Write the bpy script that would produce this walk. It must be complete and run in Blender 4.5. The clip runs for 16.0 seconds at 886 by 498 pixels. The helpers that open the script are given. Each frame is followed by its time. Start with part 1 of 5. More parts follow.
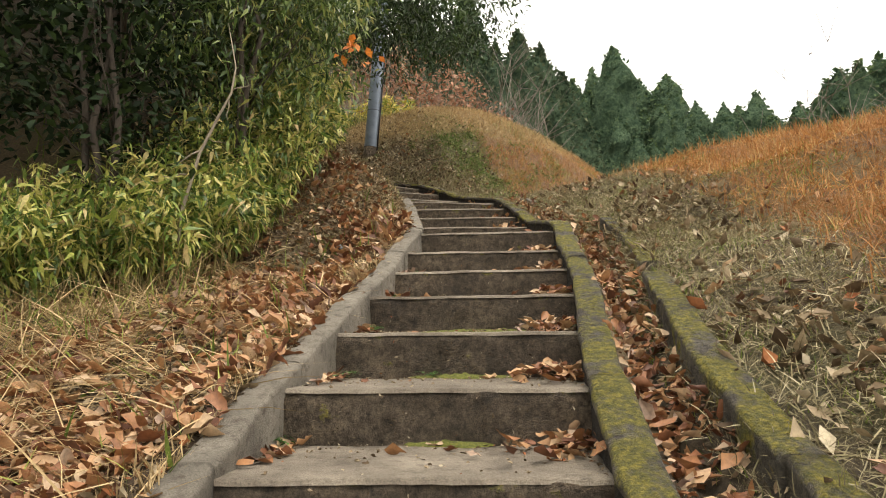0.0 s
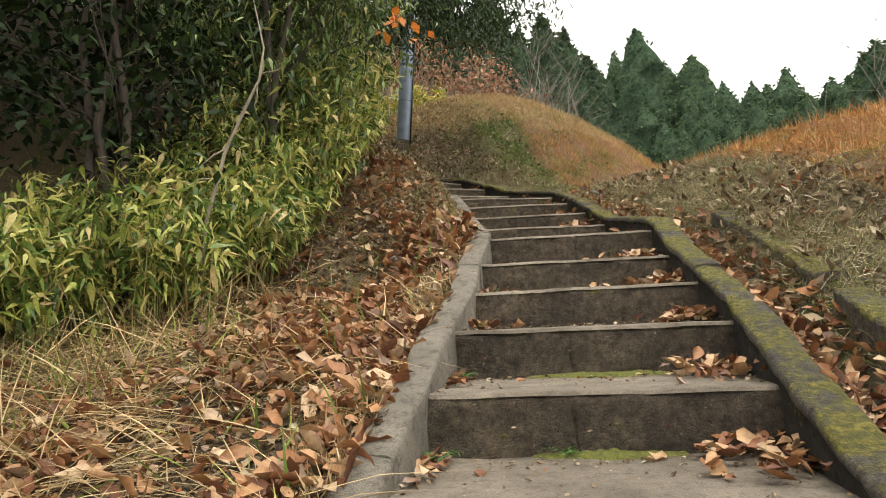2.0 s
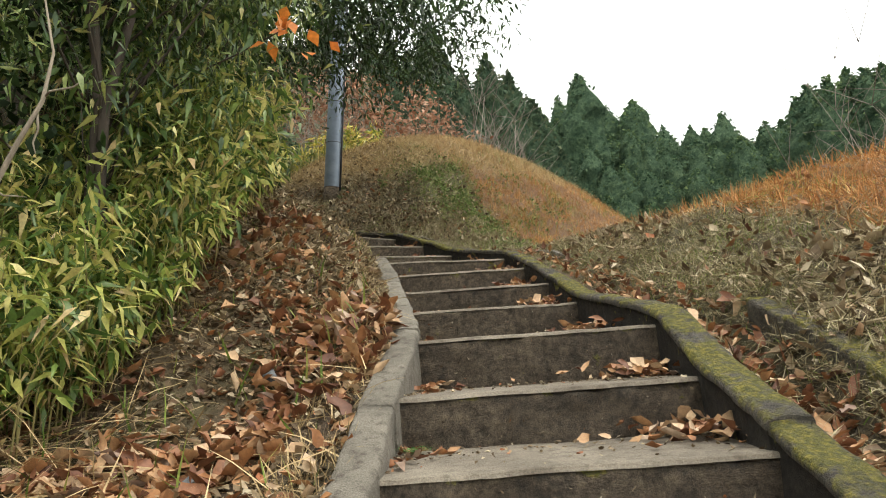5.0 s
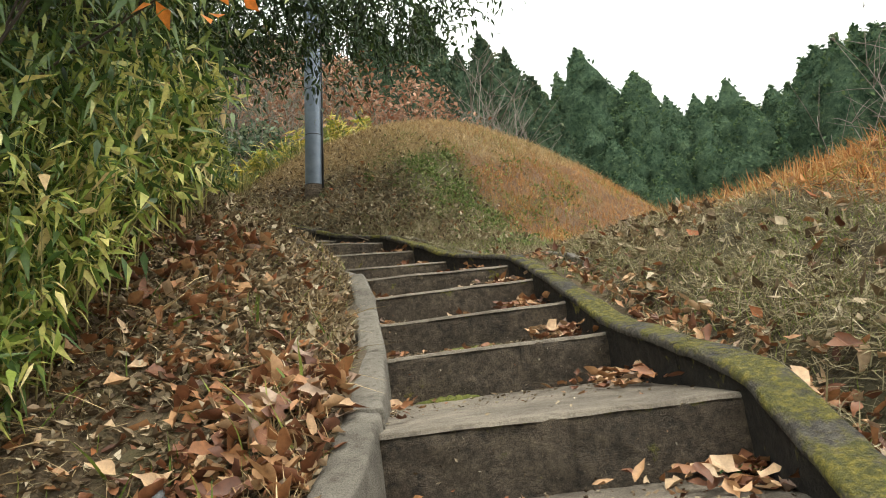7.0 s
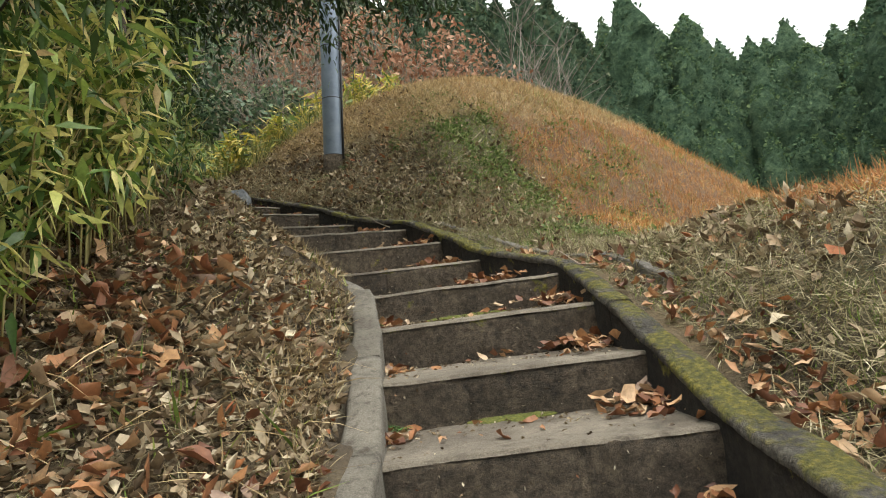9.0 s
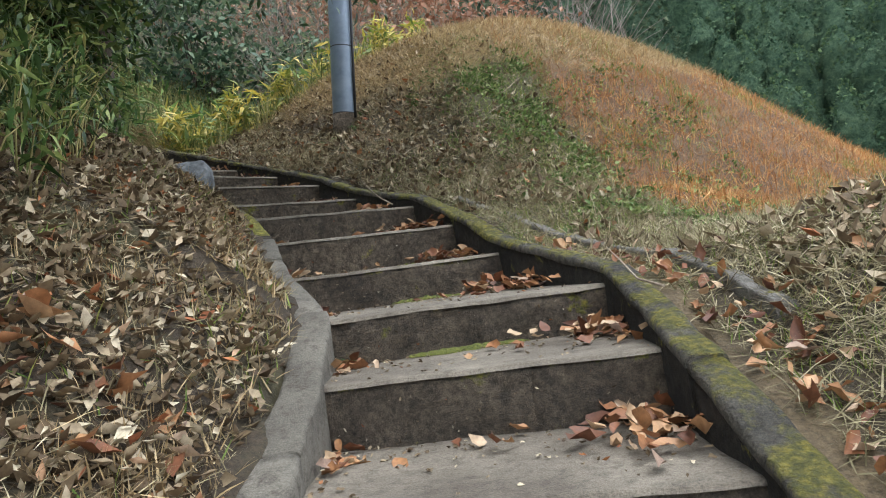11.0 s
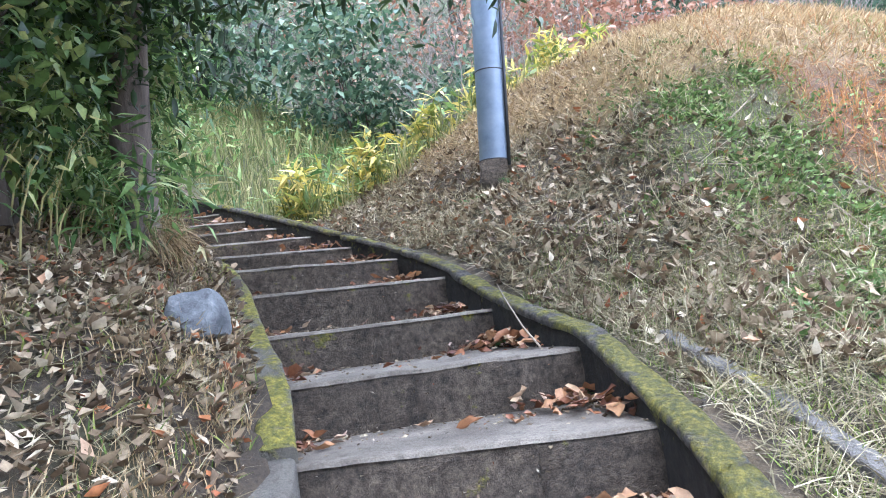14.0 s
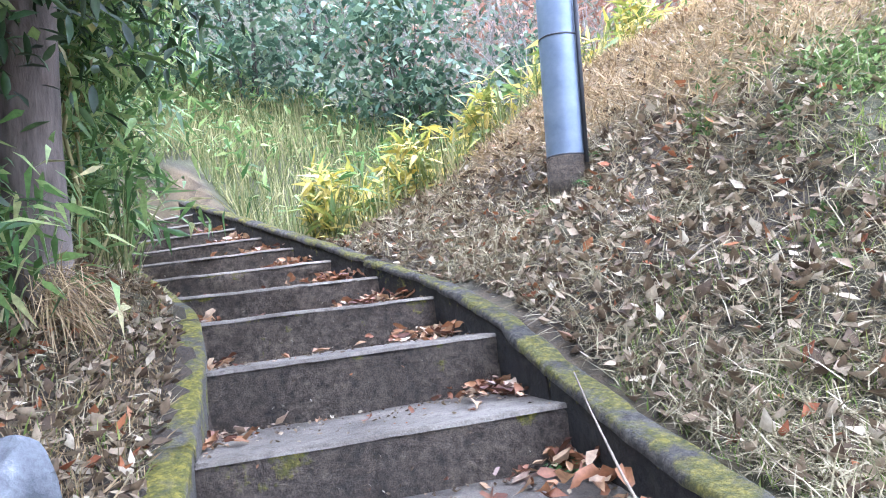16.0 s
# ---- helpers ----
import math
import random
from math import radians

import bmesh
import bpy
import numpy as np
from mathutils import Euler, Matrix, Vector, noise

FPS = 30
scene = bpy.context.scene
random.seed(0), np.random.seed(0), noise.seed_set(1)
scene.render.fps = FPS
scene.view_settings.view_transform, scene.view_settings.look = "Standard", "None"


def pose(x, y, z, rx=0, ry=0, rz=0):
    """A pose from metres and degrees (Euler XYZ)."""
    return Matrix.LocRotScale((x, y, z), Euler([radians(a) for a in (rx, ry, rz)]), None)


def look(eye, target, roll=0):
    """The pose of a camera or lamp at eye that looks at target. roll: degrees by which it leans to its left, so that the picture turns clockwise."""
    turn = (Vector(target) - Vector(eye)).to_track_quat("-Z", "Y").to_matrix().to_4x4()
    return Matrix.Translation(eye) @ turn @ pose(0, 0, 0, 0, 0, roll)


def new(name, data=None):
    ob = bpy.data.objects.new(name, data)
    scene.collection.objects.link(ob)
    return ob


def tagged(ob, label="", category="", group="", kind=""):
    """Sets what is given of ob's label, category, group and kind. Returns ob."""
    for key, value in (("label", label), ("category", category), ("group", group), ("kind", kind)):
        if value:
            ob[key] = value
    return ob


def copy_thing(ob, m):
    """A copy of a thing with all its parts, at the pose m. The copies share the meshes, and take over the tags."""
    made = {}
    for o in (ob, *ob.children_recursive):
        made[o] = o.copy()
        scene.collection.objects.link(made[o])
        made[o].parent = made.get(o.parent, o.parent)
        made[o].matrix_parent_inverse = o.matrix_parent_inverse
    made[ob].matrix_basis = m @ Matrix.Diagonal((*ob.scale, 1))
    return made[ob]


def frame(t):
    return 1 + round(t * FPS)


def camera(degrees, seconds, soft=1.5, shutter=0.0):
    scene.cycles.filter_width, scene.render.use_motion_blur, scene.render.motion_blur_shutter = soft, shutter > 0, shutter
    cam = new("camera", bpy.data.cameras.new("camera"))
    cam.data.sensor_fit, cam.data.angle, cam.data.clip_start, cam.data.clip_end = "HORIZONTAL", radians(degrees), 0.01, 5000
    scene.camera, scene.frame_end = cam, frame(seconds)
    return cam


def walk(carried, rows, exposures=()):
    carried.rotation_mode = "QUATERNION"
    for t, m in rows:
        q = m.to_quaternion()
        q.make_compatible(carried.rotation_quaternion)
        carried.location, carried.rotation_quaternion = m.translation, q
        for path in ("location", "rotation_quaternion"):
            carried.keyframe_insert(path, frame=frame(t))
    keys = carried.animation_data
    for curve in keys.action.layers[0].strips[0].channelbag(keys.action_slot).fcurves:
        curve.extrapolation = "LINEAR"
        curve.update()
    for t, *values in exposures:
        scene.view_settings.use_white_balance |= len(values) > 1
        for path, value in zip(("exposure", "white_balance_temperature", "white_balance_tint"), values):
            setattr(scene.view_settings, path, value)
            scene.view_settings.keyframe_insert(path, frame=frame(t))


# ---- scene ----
cam = camera(67.1, 16.0, soft=1.0)
PATH = [
    (0, (0.036, -0.038, 1.335), (0.030, 2.065, 1.604), -0.6),
    (0.5, (-0.099, 0.166, 1.391), (-0.141, 2.274, 1.626), -1.1),
    (1, (-0.206, 0.494, 1.417), (-0.308, 2.601, 1.623), -2.0),
    (1.5, (-0.269, 0.682, 1.536), (-0.407, 2.787, 1.744), -2.5),
    (2, (-0.322, 0.849, 1.568), (-0.399, 2.953, 1.817), -2.4),
    (2.5, (-0.282, 1.119, 1.573), (-0.317, 3.226, 1.810), -3.1),
    (3, (-0.270, 1.331, 1.710), (-0.297, 3.440, 1.924), -3.7),
    (3.5, (-0.321, 1.567, 1.743), (-0.294, 3.674, 1.973), -4.4),
    (4, (-0.212, 1.839, 1.768), (-0.161, 3.944, 2.013), -5.3),
    (4.5, (-0.140, 2.070, 1.951), (-0.080, 4.162, 2.297), -4.7),
    (4.7, (-0.162, 2.176, 1.988), (-0.069, 4.261, 2.364), -3.8),
    (6.8, (0.038, 3.268, 2.364), (0.103, 5.363, 2.685), -7.4),
    (7, (0.042, 3.361, 2.386), (0.106, 5.455, 2.713), -7.2),
    (7.5, (0.102, 3.657, 2.438), (0.184, 5.757, 2.721), -7.6),
    (8, (0.133, 3.870, 2.541), (0.197, 5.971, 2.820), -8.1),
    (8.5, (0.133, 4.204, 2.632), (0.122, 6.312, 2.849), -7.8),
    (8.7, (0.147, 4.294, 2.719), (0.106, 6.403, 2.927), -7.6),
    (10.8, (0.335, 5.471, 3.094), (0.078, 7.573, 3.195), -7.5),
    (11, (0.374, 5.626, 3.096), (0.116, 7.728, 3.181), -7.5),
    (11.5, (0.417, 5.937, 3.298), (0.073, 8.028, 3.371), -7.4),
    (12, (0.425, 6.312, 3.316), (-0.003, 8.385, 3.456), -7.1),
    (12.5, (0.453, 6.695, 3.339), (-0.008, 8.747, 3.606), -6.9),
    (13, (0.470, 7.065, 3.491), (-0.158, 9.077, 3.725), -7.9),
    (13.5, (0.350, 7.359, 3.563), (-0.395, 9.330, 3.793), -8.2),
    (14, (0.223, 7.659, 3.791), (-0.599, 9.599, 4.012), -7.3),
    (14.5, (0.188, 7.989, 3.784), (-0.673, 9.907, 4.062), -7.5),
    (15, (0.138, 8.265, 3.961), (-0.818, 10.140, 4.214), -7.6),
    (15.5, (-0.010, 8.591, 3.952), (-1.013, 10.447, 4.155), -7.6),
    (16, (-0.154, 8.869, 4.130), (-1.182, 10.709, 4.352), -7.5),
]
EXPOSURES = [(0, 0.6, 7350, 12), (4, 0.64, 6850, 8), (8, 0.7, 6850, 6), (11, 0.8, 5850, 9), (12, 1.1, 5550, 10), (12.5, 1.22, 5450, 10), (13, 1.36, 5350, 11), (14, 1.97, 5050, 17), (14.5, 2.26, 4950, 19), (15, 2.32, 4950, 21), (16, 2.48, 4950, 22)]
walk(cam, [(t, look(eye, target, roll)) for t, eye, target, roll in PATH], EXPOSURES)

# ---- world and light: a bright overcast day ----
world = bpy.data.worlds.new("overcast_sky")
scene.world = world
world.use_nodes = True
wn = world.node_tree.nodes
wl = world.node_tree.links
sky = wn.new("ShaderNodeTexSky")
sky.sky_type = "NISHITA"
sky.sun_disc = False
sky.sun_elevation = radians(72)
sky.sun_rotation = radians(120)
sky.dust_density = 4.0
cloud = wn.new("ShaderNodeMix")
cloud.data_type = "RGBA"
cloud.inputs[0].default_value = 0.82
cloud.inputs[7].default_value = (8.9, 9.0, 8.9, 1.0)
wl.new(sky.outputs[0], cloud.inputs[6])
wl.new(cloud.outputs[2], wn["Background"].inputs[0])
wn["Background"].inputs[1].default_value = 0.2

sun_data = bpy.data.lights.new("sun", "SUN")
sun_data.energy = 1.5
sun_data.angle = radians(40)
sun_data.color = (1.0, 0.96, 0.9)
sun = new("sun", sun_data)
sun.matrix_world = look((8.4, -4.9, 30), (0, 0, 0))

# ---- materials ----


def mat_base(name, rough=0.8):
    m = bpy.data.materials.new(name)
    m.use_nodes = True
    b = m.node_tree.nodes["Principled BSDF"]
    b.inputs["Roughness"].default_value = rough
    return m, m.node_tree.nodes, m.node_tree.links, b


def ramp(nodes, stops):
    r = nodes.new("ShaderNodeValToRGB")
    e = r.color_ramp.elements
    while len(e) < len(stops):
        e.new(0.5)
    for k, (p, c) in zip(e, stops):
        k.position, k.color = p, (*c, 1)
    return r


def noise_tex(nodes, links, scale, detail=6.0, rough=0.6, coord=None):
    n = nodes.new("ShaderNodeTexNoise")
    n.inputs["Scale"].default_value = scale
    n.inputs["Detail"].default_value = detail
    n.inputs["Roughness"].default_value = rough
    if coord is not None:
        links.new(coord, n.inputs["Vector"])
    return n


def mix(nodes, links, fac, a, b, kind="MIX"):
    m = nodes.new("ShaderNodeMix")
    m.data_type = "RGBA"
    m.blend_type = kind
    for sock, v in ((m.inputs[0], fac), (m.inputs[6], a), (m.inputs[7], b)):
        if isinstance(v, (int, float)):
            sock.default_value = v
        elif isinstance(v, tuple):
            sock.default_value = (*v, 1)
        else:
            links.new(v, sock)
    return m.outputs[2]


def math_node(nodes, links, op, a, b=0.0, clamp=False):
    m = nodes.new("ShaderNodeMath")
    m.operation = op
    m.use_clamp = clamp
    for sock, v in ((m.inputs[0], a), (m.inputs[1], b)):
        if isinstance(v, (int, float)):
            sock.default_value = v
        else:
            links.new(v, sock)
    return m.outputs[0]


def world_pos(nodes):
    return nodes.new("ShaderNodeNewGeometry").outputs["Position"]


def bump(nodes, links, b, height, strength=0.5, dist=0.01):
    k = nodes.new("ShaderNodeBump")
    k.inputs["Strength"].default_value = strength
    k.inputs["Distance"].default_value = dist
    links.new(height, k.inputs["Height"])
    links.new(k.outputs[0], b.inputs["Normal"])


def leaf_mat(name, stops, rough=0.5, through_light=0.25, drift=None):
    """Leaves: a colour for each leaf by chance, a little light passing through."""
    m, n, l, b = mat_base(name, rough)
    b.inputs["Specular IOR Level"].default_value = 0.15 if rough > 0.55 else 0.4
    g = n.new("ShaderNodeNewGeometry")
    r = ramp(n, stops)
    l.new(g.outputs["Random Per Island"], r.inputs[0])
    t = noise_tex(n, l, 45.0, 6.0, 0.7, g.outputs["Position"])
    tone = ramp(n, [(0.28, (0.58, 0.57, 0.56)), (0.72, (1.22, 1.22, 1.16))])
    l.new(t.outputs[0], tone.inputs[0])
    col = mix(n, l, 1.0, r.outputs[0], tone.outputs[0], "MULTIPLY")
    if drift:
        big = noise_tex(n, l, 1.7, 5.0, 0.65, g.outputs["Position"])
        br = ramp(n, [(0.4, (0, 0, 0)), (0.62, (1, 1, 1))])
        l.new(big.outputs[0], br.inputs[0])
        col = mix(n, l, math_node(n, l, "MULTIPLY", br.outputs[0], 0.75), col, mix(n, l, 1.0, tone.outputs[0], drift, "MULTIPLY"))
    l.new(col, b.inputs["Base Color"])
    if through_light:
        tr = n.new("ShaderNodeBsdfTranslucent")
        l.new(col, tr.inputs[0])
        ms = n.new("ShaderNodeMixShader")
        ms.inputs[0].default_value = through_light
        l.new(b.outputs[0], ms.inputs[1])
        l.new(tr.outputs[0], ms.inputs[2])
        l.new(ms.outputs[0], n["Material Output"].inputs[0])
    return m


def concrete_mat(name, dark, light, moss=0.0, moss_scale=5.0, soil=0.3, rough_cast=False):
    m, n, l, b = mat_base(name, 0.9)
    g = n.new("ShaderNodeNewGeometry")
    p = g.outputs["Position"]
    big = noise_tex(n, l, 3.0, 6.0, 0.65, p)
    r = ramp(n, [(0.3, dark), (0.7, light)])
    l.new(big.outputs[0], r.inputs[0])
    fine = noise_tex(n, l, 160.0, 4.0, 0.7, p)
    fr = ramp(n, [(0.3, (0.6, 0.6, 0.6)), (0.7, (1.25, 1.25, 1.25))])
    l.new(fine.outputs[0], fr.inputs[0])
    col = mix(n, l, 1.0, r.outputs[0], fr.outputs[0], "MULTIPLY")
    spots = noise_tex(n, l, 22.0, 5.0, 0.7, p)
    sr = ramp(n, [(0.5, (0, 0, 0)), (0.68, (1, 1, 1))])
    l.new(spots.outputs[0], sr.inputs[0])
    col = mix(n, l, math_node(n, l, "MULTIPLY", sr.outputs[0], soil), col, (0.05, 0.038, 0.026))
    height = fine.outputs[0]
    if rough_cast:
        pit = noise_tex(n, l, 26.0, 9.0, 0.8, p)
        height = math_node(n, l, "ADD", fine.outputs[0], math_node(n, l, "MULTIPLY", pit.outputs[0], 3.0))
        # Pits darkened and bumps lightened in colour, as relief shading the flat light lacks.
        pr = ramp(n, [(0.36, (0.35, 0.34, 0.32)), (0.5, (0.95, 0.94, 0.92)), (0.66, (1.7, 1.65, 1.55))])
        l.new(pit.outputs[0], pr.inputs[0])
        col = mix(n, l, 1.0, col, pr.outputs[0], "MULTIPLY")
    if moss:
        sep = n.new("ShaderNodeSeparateXYZ")
        l.new(g.outputs["Normal"], sep.inputs[0])
        mn = noise_tex(n, l, moss_scale, 8.0, 0.68, p)
        mm = math_node(n, l, "ADD", mn.outputs[0], math_node(n, l, "MULTIPLY", sep.outputs[2], 0.12))
        mr = ramp(n, [(0.66 - moss * 0.16, (0, 0, 0)), (0.72 - moss * 0.1, (1, 1, 1))])
        l.new(mm, mr.inputs[0])
        mc = ramp(n, [(0.3, (0.07, 0.078, 0.014)), (0.5, (0.2, 0.185, 0.024)), (0.66, (0.42, 0.35, 0.045))])
        l.new(noise_tex(n, l, 45.0, 5.0, 0.7, p).outputs[0], mc.inputs[0])
        col = mix(n, l, mr.outputs[0], col, mc.outputs[0])
        height = math_node(n, l, "ADD", height, math_node(n, l, "MULTIPLY", mr.outputs[0], math_node(n, l, "MULTIPLY", noise_tex(n, l, 70.0, 6.0, 0.7, p).outputs[0], 3.0)))
    l.new(col, b.inputs["Base Color"])
    bump(n, l, b, height, 1.0, 0.05 if rough_cast else 0.012)
    return m


def bark_mat(name, dark, light, scale=14.0):
    m, n, l, b = mat_base(name, 0.9)
    p = world_pos(n)
    mp = n.new("ShaderNodeMapping")
    mp.inputs["Scale"].default_value = (1, 1, 0.25)
    l.new(p, mp.inputs[0])
    t = noise_tex(n, l, scale, 8.0, 0.7, mp.outputs[0])
    r = ramp(n, [(0.3, dark), (0.7, light)])
    l.new(t.outputs[0], r.inputs[0])
    l.new(r.outputs[0], b.inputs["Base Color"])
    bump(n, l, b, t.outputs[0], 0.8, 0.02)
    return m


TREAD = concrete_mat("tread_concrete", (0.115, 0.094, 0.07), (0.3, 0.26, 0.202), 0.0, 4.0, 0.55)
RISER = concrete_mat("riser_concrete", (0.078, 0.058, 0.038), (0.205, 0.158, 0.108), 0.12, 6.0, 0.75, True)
# Damp concrete, made near-black to hold the kerb wall's shade as well.
DAMP_SHADE = concrete_mat("damp_shaded_wall_concrete", (0.016, 0.013, 0.009), (0.045, 0.037, 0.026), 0.2, 7.0, 0.6, True)
KERB = concrete_mat("kerb_concrete", (0.095, 0.084, 0.066), (0.245, 0.222, 0.18), 0.0, 4.0, 0.8)
KERB_MOSS = concrete_mat("mossy_kerb_concrete", (0.075, 0.066, 0.048), (0.2, 0.18, 0.14), 0.92, 5.0, 0.5, True)
KERB_UPPER = concrete_mat("upper_kerb_concrete", (0.075, 0.066, 0.048), (0.2, 0.18, 0.14), 0.95, 5.0, 0.4)
EDGING = concrete_mat("grey_edging_concrete", (0.085, 0.078, 0.066), (0.23, 0.212, 0.185), 0.1, 7.0, 0.7)
BARK = bark_mat("dark_bark", (0.02, 0.015, 0.011), (0.085, 0.066, 0.05))
DEADWOOD = bark_mat("grey_deadwood", (0.14, 0.115, 0.085), (0.34, 0.29, 0.22), 20)
TWIG = bark_mat("grey_twig", (0.12, 0.095, 0.08), (0.29, 0.25, 0.22), 6)
CULM = bark_mat("bamboo_culm", (0.16, 0.14, 0.05), (0.36, 0.31, 0.13), 5)
SASA = leaf_mat("sasa_leaf", [(0.0, (0.04, 0.085, 0.02)), (0.28, (0.12, 0.2, 0.045)), (0.5, (0.27, 0.34, 0.075)), (0.72, (0.48, 0.48, 0.14)), (0.9, (0.65, 0.59, 0.22)), (1.0, (0.58, 0.43, 0.24))], 0.32, 0.35)
SASA_GREEN = leaf_mat("green_sasa_leaf", [(0.0, (0.05, 0.11, 0.03)), (0.35, (0.14, 0.25, 0.07)), (0.7, (0.28, 0.4, 0.125)), (0.88, (0.4, 0.48, 0.18)), (1.0, (0.62, 0.56, 0.3))], 0.35, 0.35)
SASA_YELLOW = leaf_mat("yellow_sasa_leaf", [(0.0, (0.1, 0.16, 0.035)), (0.35, (0.3, 0.33, 0.07)), (0.65, (0.6, 0.48, 0.08)), (1.0, (0.72, 0.6, 0.22))], 0.5, 0.35)
EVERGREEN = leaf_mat("evergreen_leaf", [(0.0, (0.02, 0.045, 0.014)), (0.4, (0.065, 0.12, 0.033)), (0.75, (0.16, 0.23, 0.065)), (0.92, (0.29, 0.34, 0.11)), (1.0, (0.42, 0.38, 0.14))], 0.3, 0.25)
# Leaves far below EVERGREEN's tones: the thicket's deep shade is in the colour.
EVERGREEN_SHADED = leaf_mat("shaded_evergreen_leaf", [(0.0, (0.008, 0.017, 0.008)), (0.6, (0.017, 0.033, 0.013)), (1.0, (0.04, 0.07, 0.024))], 0.6, 0.06)
OAK_LEAF = leaf_mat("oak_leaf", [(0.0, (0.014, 0.03, 0.012)), (0.6, (0.035, 0.07, 0.024)), (1.0, (0.09, 0.15, 0.045))], 0.4, 0.2)
CEDAR = leaf_mat("cedar_needles", [(0.0, (0.03, 0.068, 0.042)), (0.5, (0.068, 0.12, 0.072)), (1.0, (0.14, 0.2, 0.11))], 0.95, 0.3)
CEDAR_FAR = leaf_mat("far_wood_needles", [(0.0, (0.035, 0.075, 0.045)), (0.5, (0.085, 0.145, 0.075)), (1.0, (0.16, 0.22, 0.1))], 0.95, 0.3)
PINE = leaf_mat("greyish_conifer_needles", [(0.0, (0.035, 0.065, 0.042)), (0.6, (0.075, 0.115, 0.072)), (1.0, (0.14, 0.165, 0.1))], 0.95, 0.3)
HAZE = leaf_mat("blue_green_leaf", [(0.0, (0.03, 0.065, 0.04)), (0.45, (0.085, 0.145, 0.085)), (0.85, (0.18, 0.25, 0.15)), (1.0, (0.34, 0.38, 0.22))], 0.5, 0.3)


def needle_mat():
    m, n, l, k = mat_base("inner_needles", 1.0)
    k.inputs["Specular IOR Level"].default_value = 0.1
    p = world_pos(n)
    t = noise_tex(n, l, 1.6, 9.0, 0.8, p)
    rr = ramp(n, [(0.35, (0.022, 0.05, 0.032)), (0.5, (0.07, 0.118, 0.07)), (0.68, (0.14, 0.2, 0.11))])
    l.new(t.outputs[0], rr.inputs[0])
    l.new(rr.outputs[0], k.inputs["Base Color"])
    bump(n, l, k, t.outputs[0], 1.0, 0.8)
    return m


CEDAR_INNER = needle_mat()
RUST = leaf_mat("rust_leaf", [(0.0, (0.22, 0.1, 0.06)), (0.5, (0.37, 0.2, 0.13)), (1.0, (0.5, 0.33, 0.24))], 0.7, 0.25)
ORANGE = leaf_mat("orange_leaf", [(0.0, (0.55, 0.14, 0.03)), (1.0, (0.65, 0.24, 0.05))], 0.5, 0.35)
FALLEN = leaf_mat("fallen_leaf", [(0.0, (0.09, 0.035, 0.02)), (0.25, (0.2, 0.08, 0.038)), (0.5, (0.33, 0.155, 0.068)), (0.72, (0.42, 0.25, 0.13)), (0.9, (0.52, 0.38, 0.25)), (1.0, (0.25, 0.17, 0.14))], 0.55, 0.12)
FALLEN_PALE = leaf_mat("pale_fallen_leaf", [(0.0, (0.065, 0.044, 0.028)), (0.4, (0.18, 0.13, 0.08)), (0.75, (0.34, 0.27, 0.18)), (0.93, (0.54, 0.47, 0.35)), (0.96, (0.36, 0.15, 0.06)), (1.0, (0.27, 0.1, 0.05))], 0.6, 0.1)
STRAW = leaf_mat("dry_straw", [(0.0, (0.2, 0.14, 0.07)), (0.5, (0.42, 0.31, 0.17)), (1.0, (0.6, 0.47, 0.28))], 0.7, 0.2)
STRAW_GREY = leaf_mat("grey_thatch", [(0.0, (0.07, 0.052, 0.034)), (0.35, (0.21, 0.17, 0.1)), (0.65, (0.38, 0.33, 0.2)), (0.88, (0.55, 0.49, 0.32)), (1.0, (0.7, 0.63, 0.47))], 0.7, 0.15, (0.25, 0.22, 0.13))
RUSTGRASS = leaf_mat("orange_dry_grass", [(0.0, (0.2, 0.085, 0.032)), (0.35, (0.45, 0.2, 0.07)), (0.7, (0.58, 0.31, 0.12)), (0.93, (0.64, 0.46, 0.22)), (1.0, (0.36, 0.36, 0.12))], 0.7, 0.25, (0.33, 0.17, 0.085))
WEED = leaf_mat("weed_leaf", [(0.0, (0.06, 0.1, 0.03)), (0.6, (0.15, 0.225, 0.07)), (1.0, (0.32, 0.39, 0.15))], 0.6, 0.2)
PALEGRASS = leaf_mat("pale_reed", [(0.0, (0.08, 0.11, 0.035)), (0.5, (0.22, 0.24, 0.09)), (1.0, (0.46, 0.4, 0.2))], 0.7, 0.3)
GREENGRASS = leaf_mat("green_grass", [(0.0, (0.09, 0.14, 0.03)), (0.6, (0.2, 0.27, 0.06)), (1.0, (0.38, 0.4, 0.12))], 0.6, 0.25)


def ground_mat():
    m, n, l, b = mat_base("ground_soil", 0.95)
    p = world_pos(n)
    a = noise_tex(n, l, 2.2, 8.0, 0.7, p)
    soil = ramp(n, [(0.3, (0.04, 0.03, 0.019)), (0.5, (0.09, 0.067, 0.043)), (0.7, (0.17, 0.135, 0.085))])
    l.new(a.outputs[0], soil.inputs[0])
    f = noise_tex(n, l, 60.0, 6.0, 0.75, p)
    fr = ramp(n, [(0.3, (0.45, 0.45, 0.45)), (0.7, (1.5, 1.45, 1.35))])
    l.new(f.outputs[0], fr.inputs[0])
    att = n.new("ShaderNodeVertexColor")
    att.layer_name = "soil"
    col = mix(n, l, 0.75, soil.outputs[0], att.outputs[0])
    col = mix(n, l, 1.0, col, fr.outputs[0], "MULTIPLY")
    gz = noise_tex(n, l, 1.4, 5.0, 0.6, p)
    gr = ramp(n, [(0.5, (0, 0, 0)), (0.66, (1, 1, 1))])
    l.new(gz.outputs[0], gr.inputs[0])
    col = mix(n, l, math_node(n, l, "MULTIPLY", gr.outputs[0], 0.35), col, (0.1, 0.115, 0.035))
    l.new(col, b.inputs["Base Color"])
    bump(n, l, b, f.outputs[0], 0.9, 0.03)
    return m


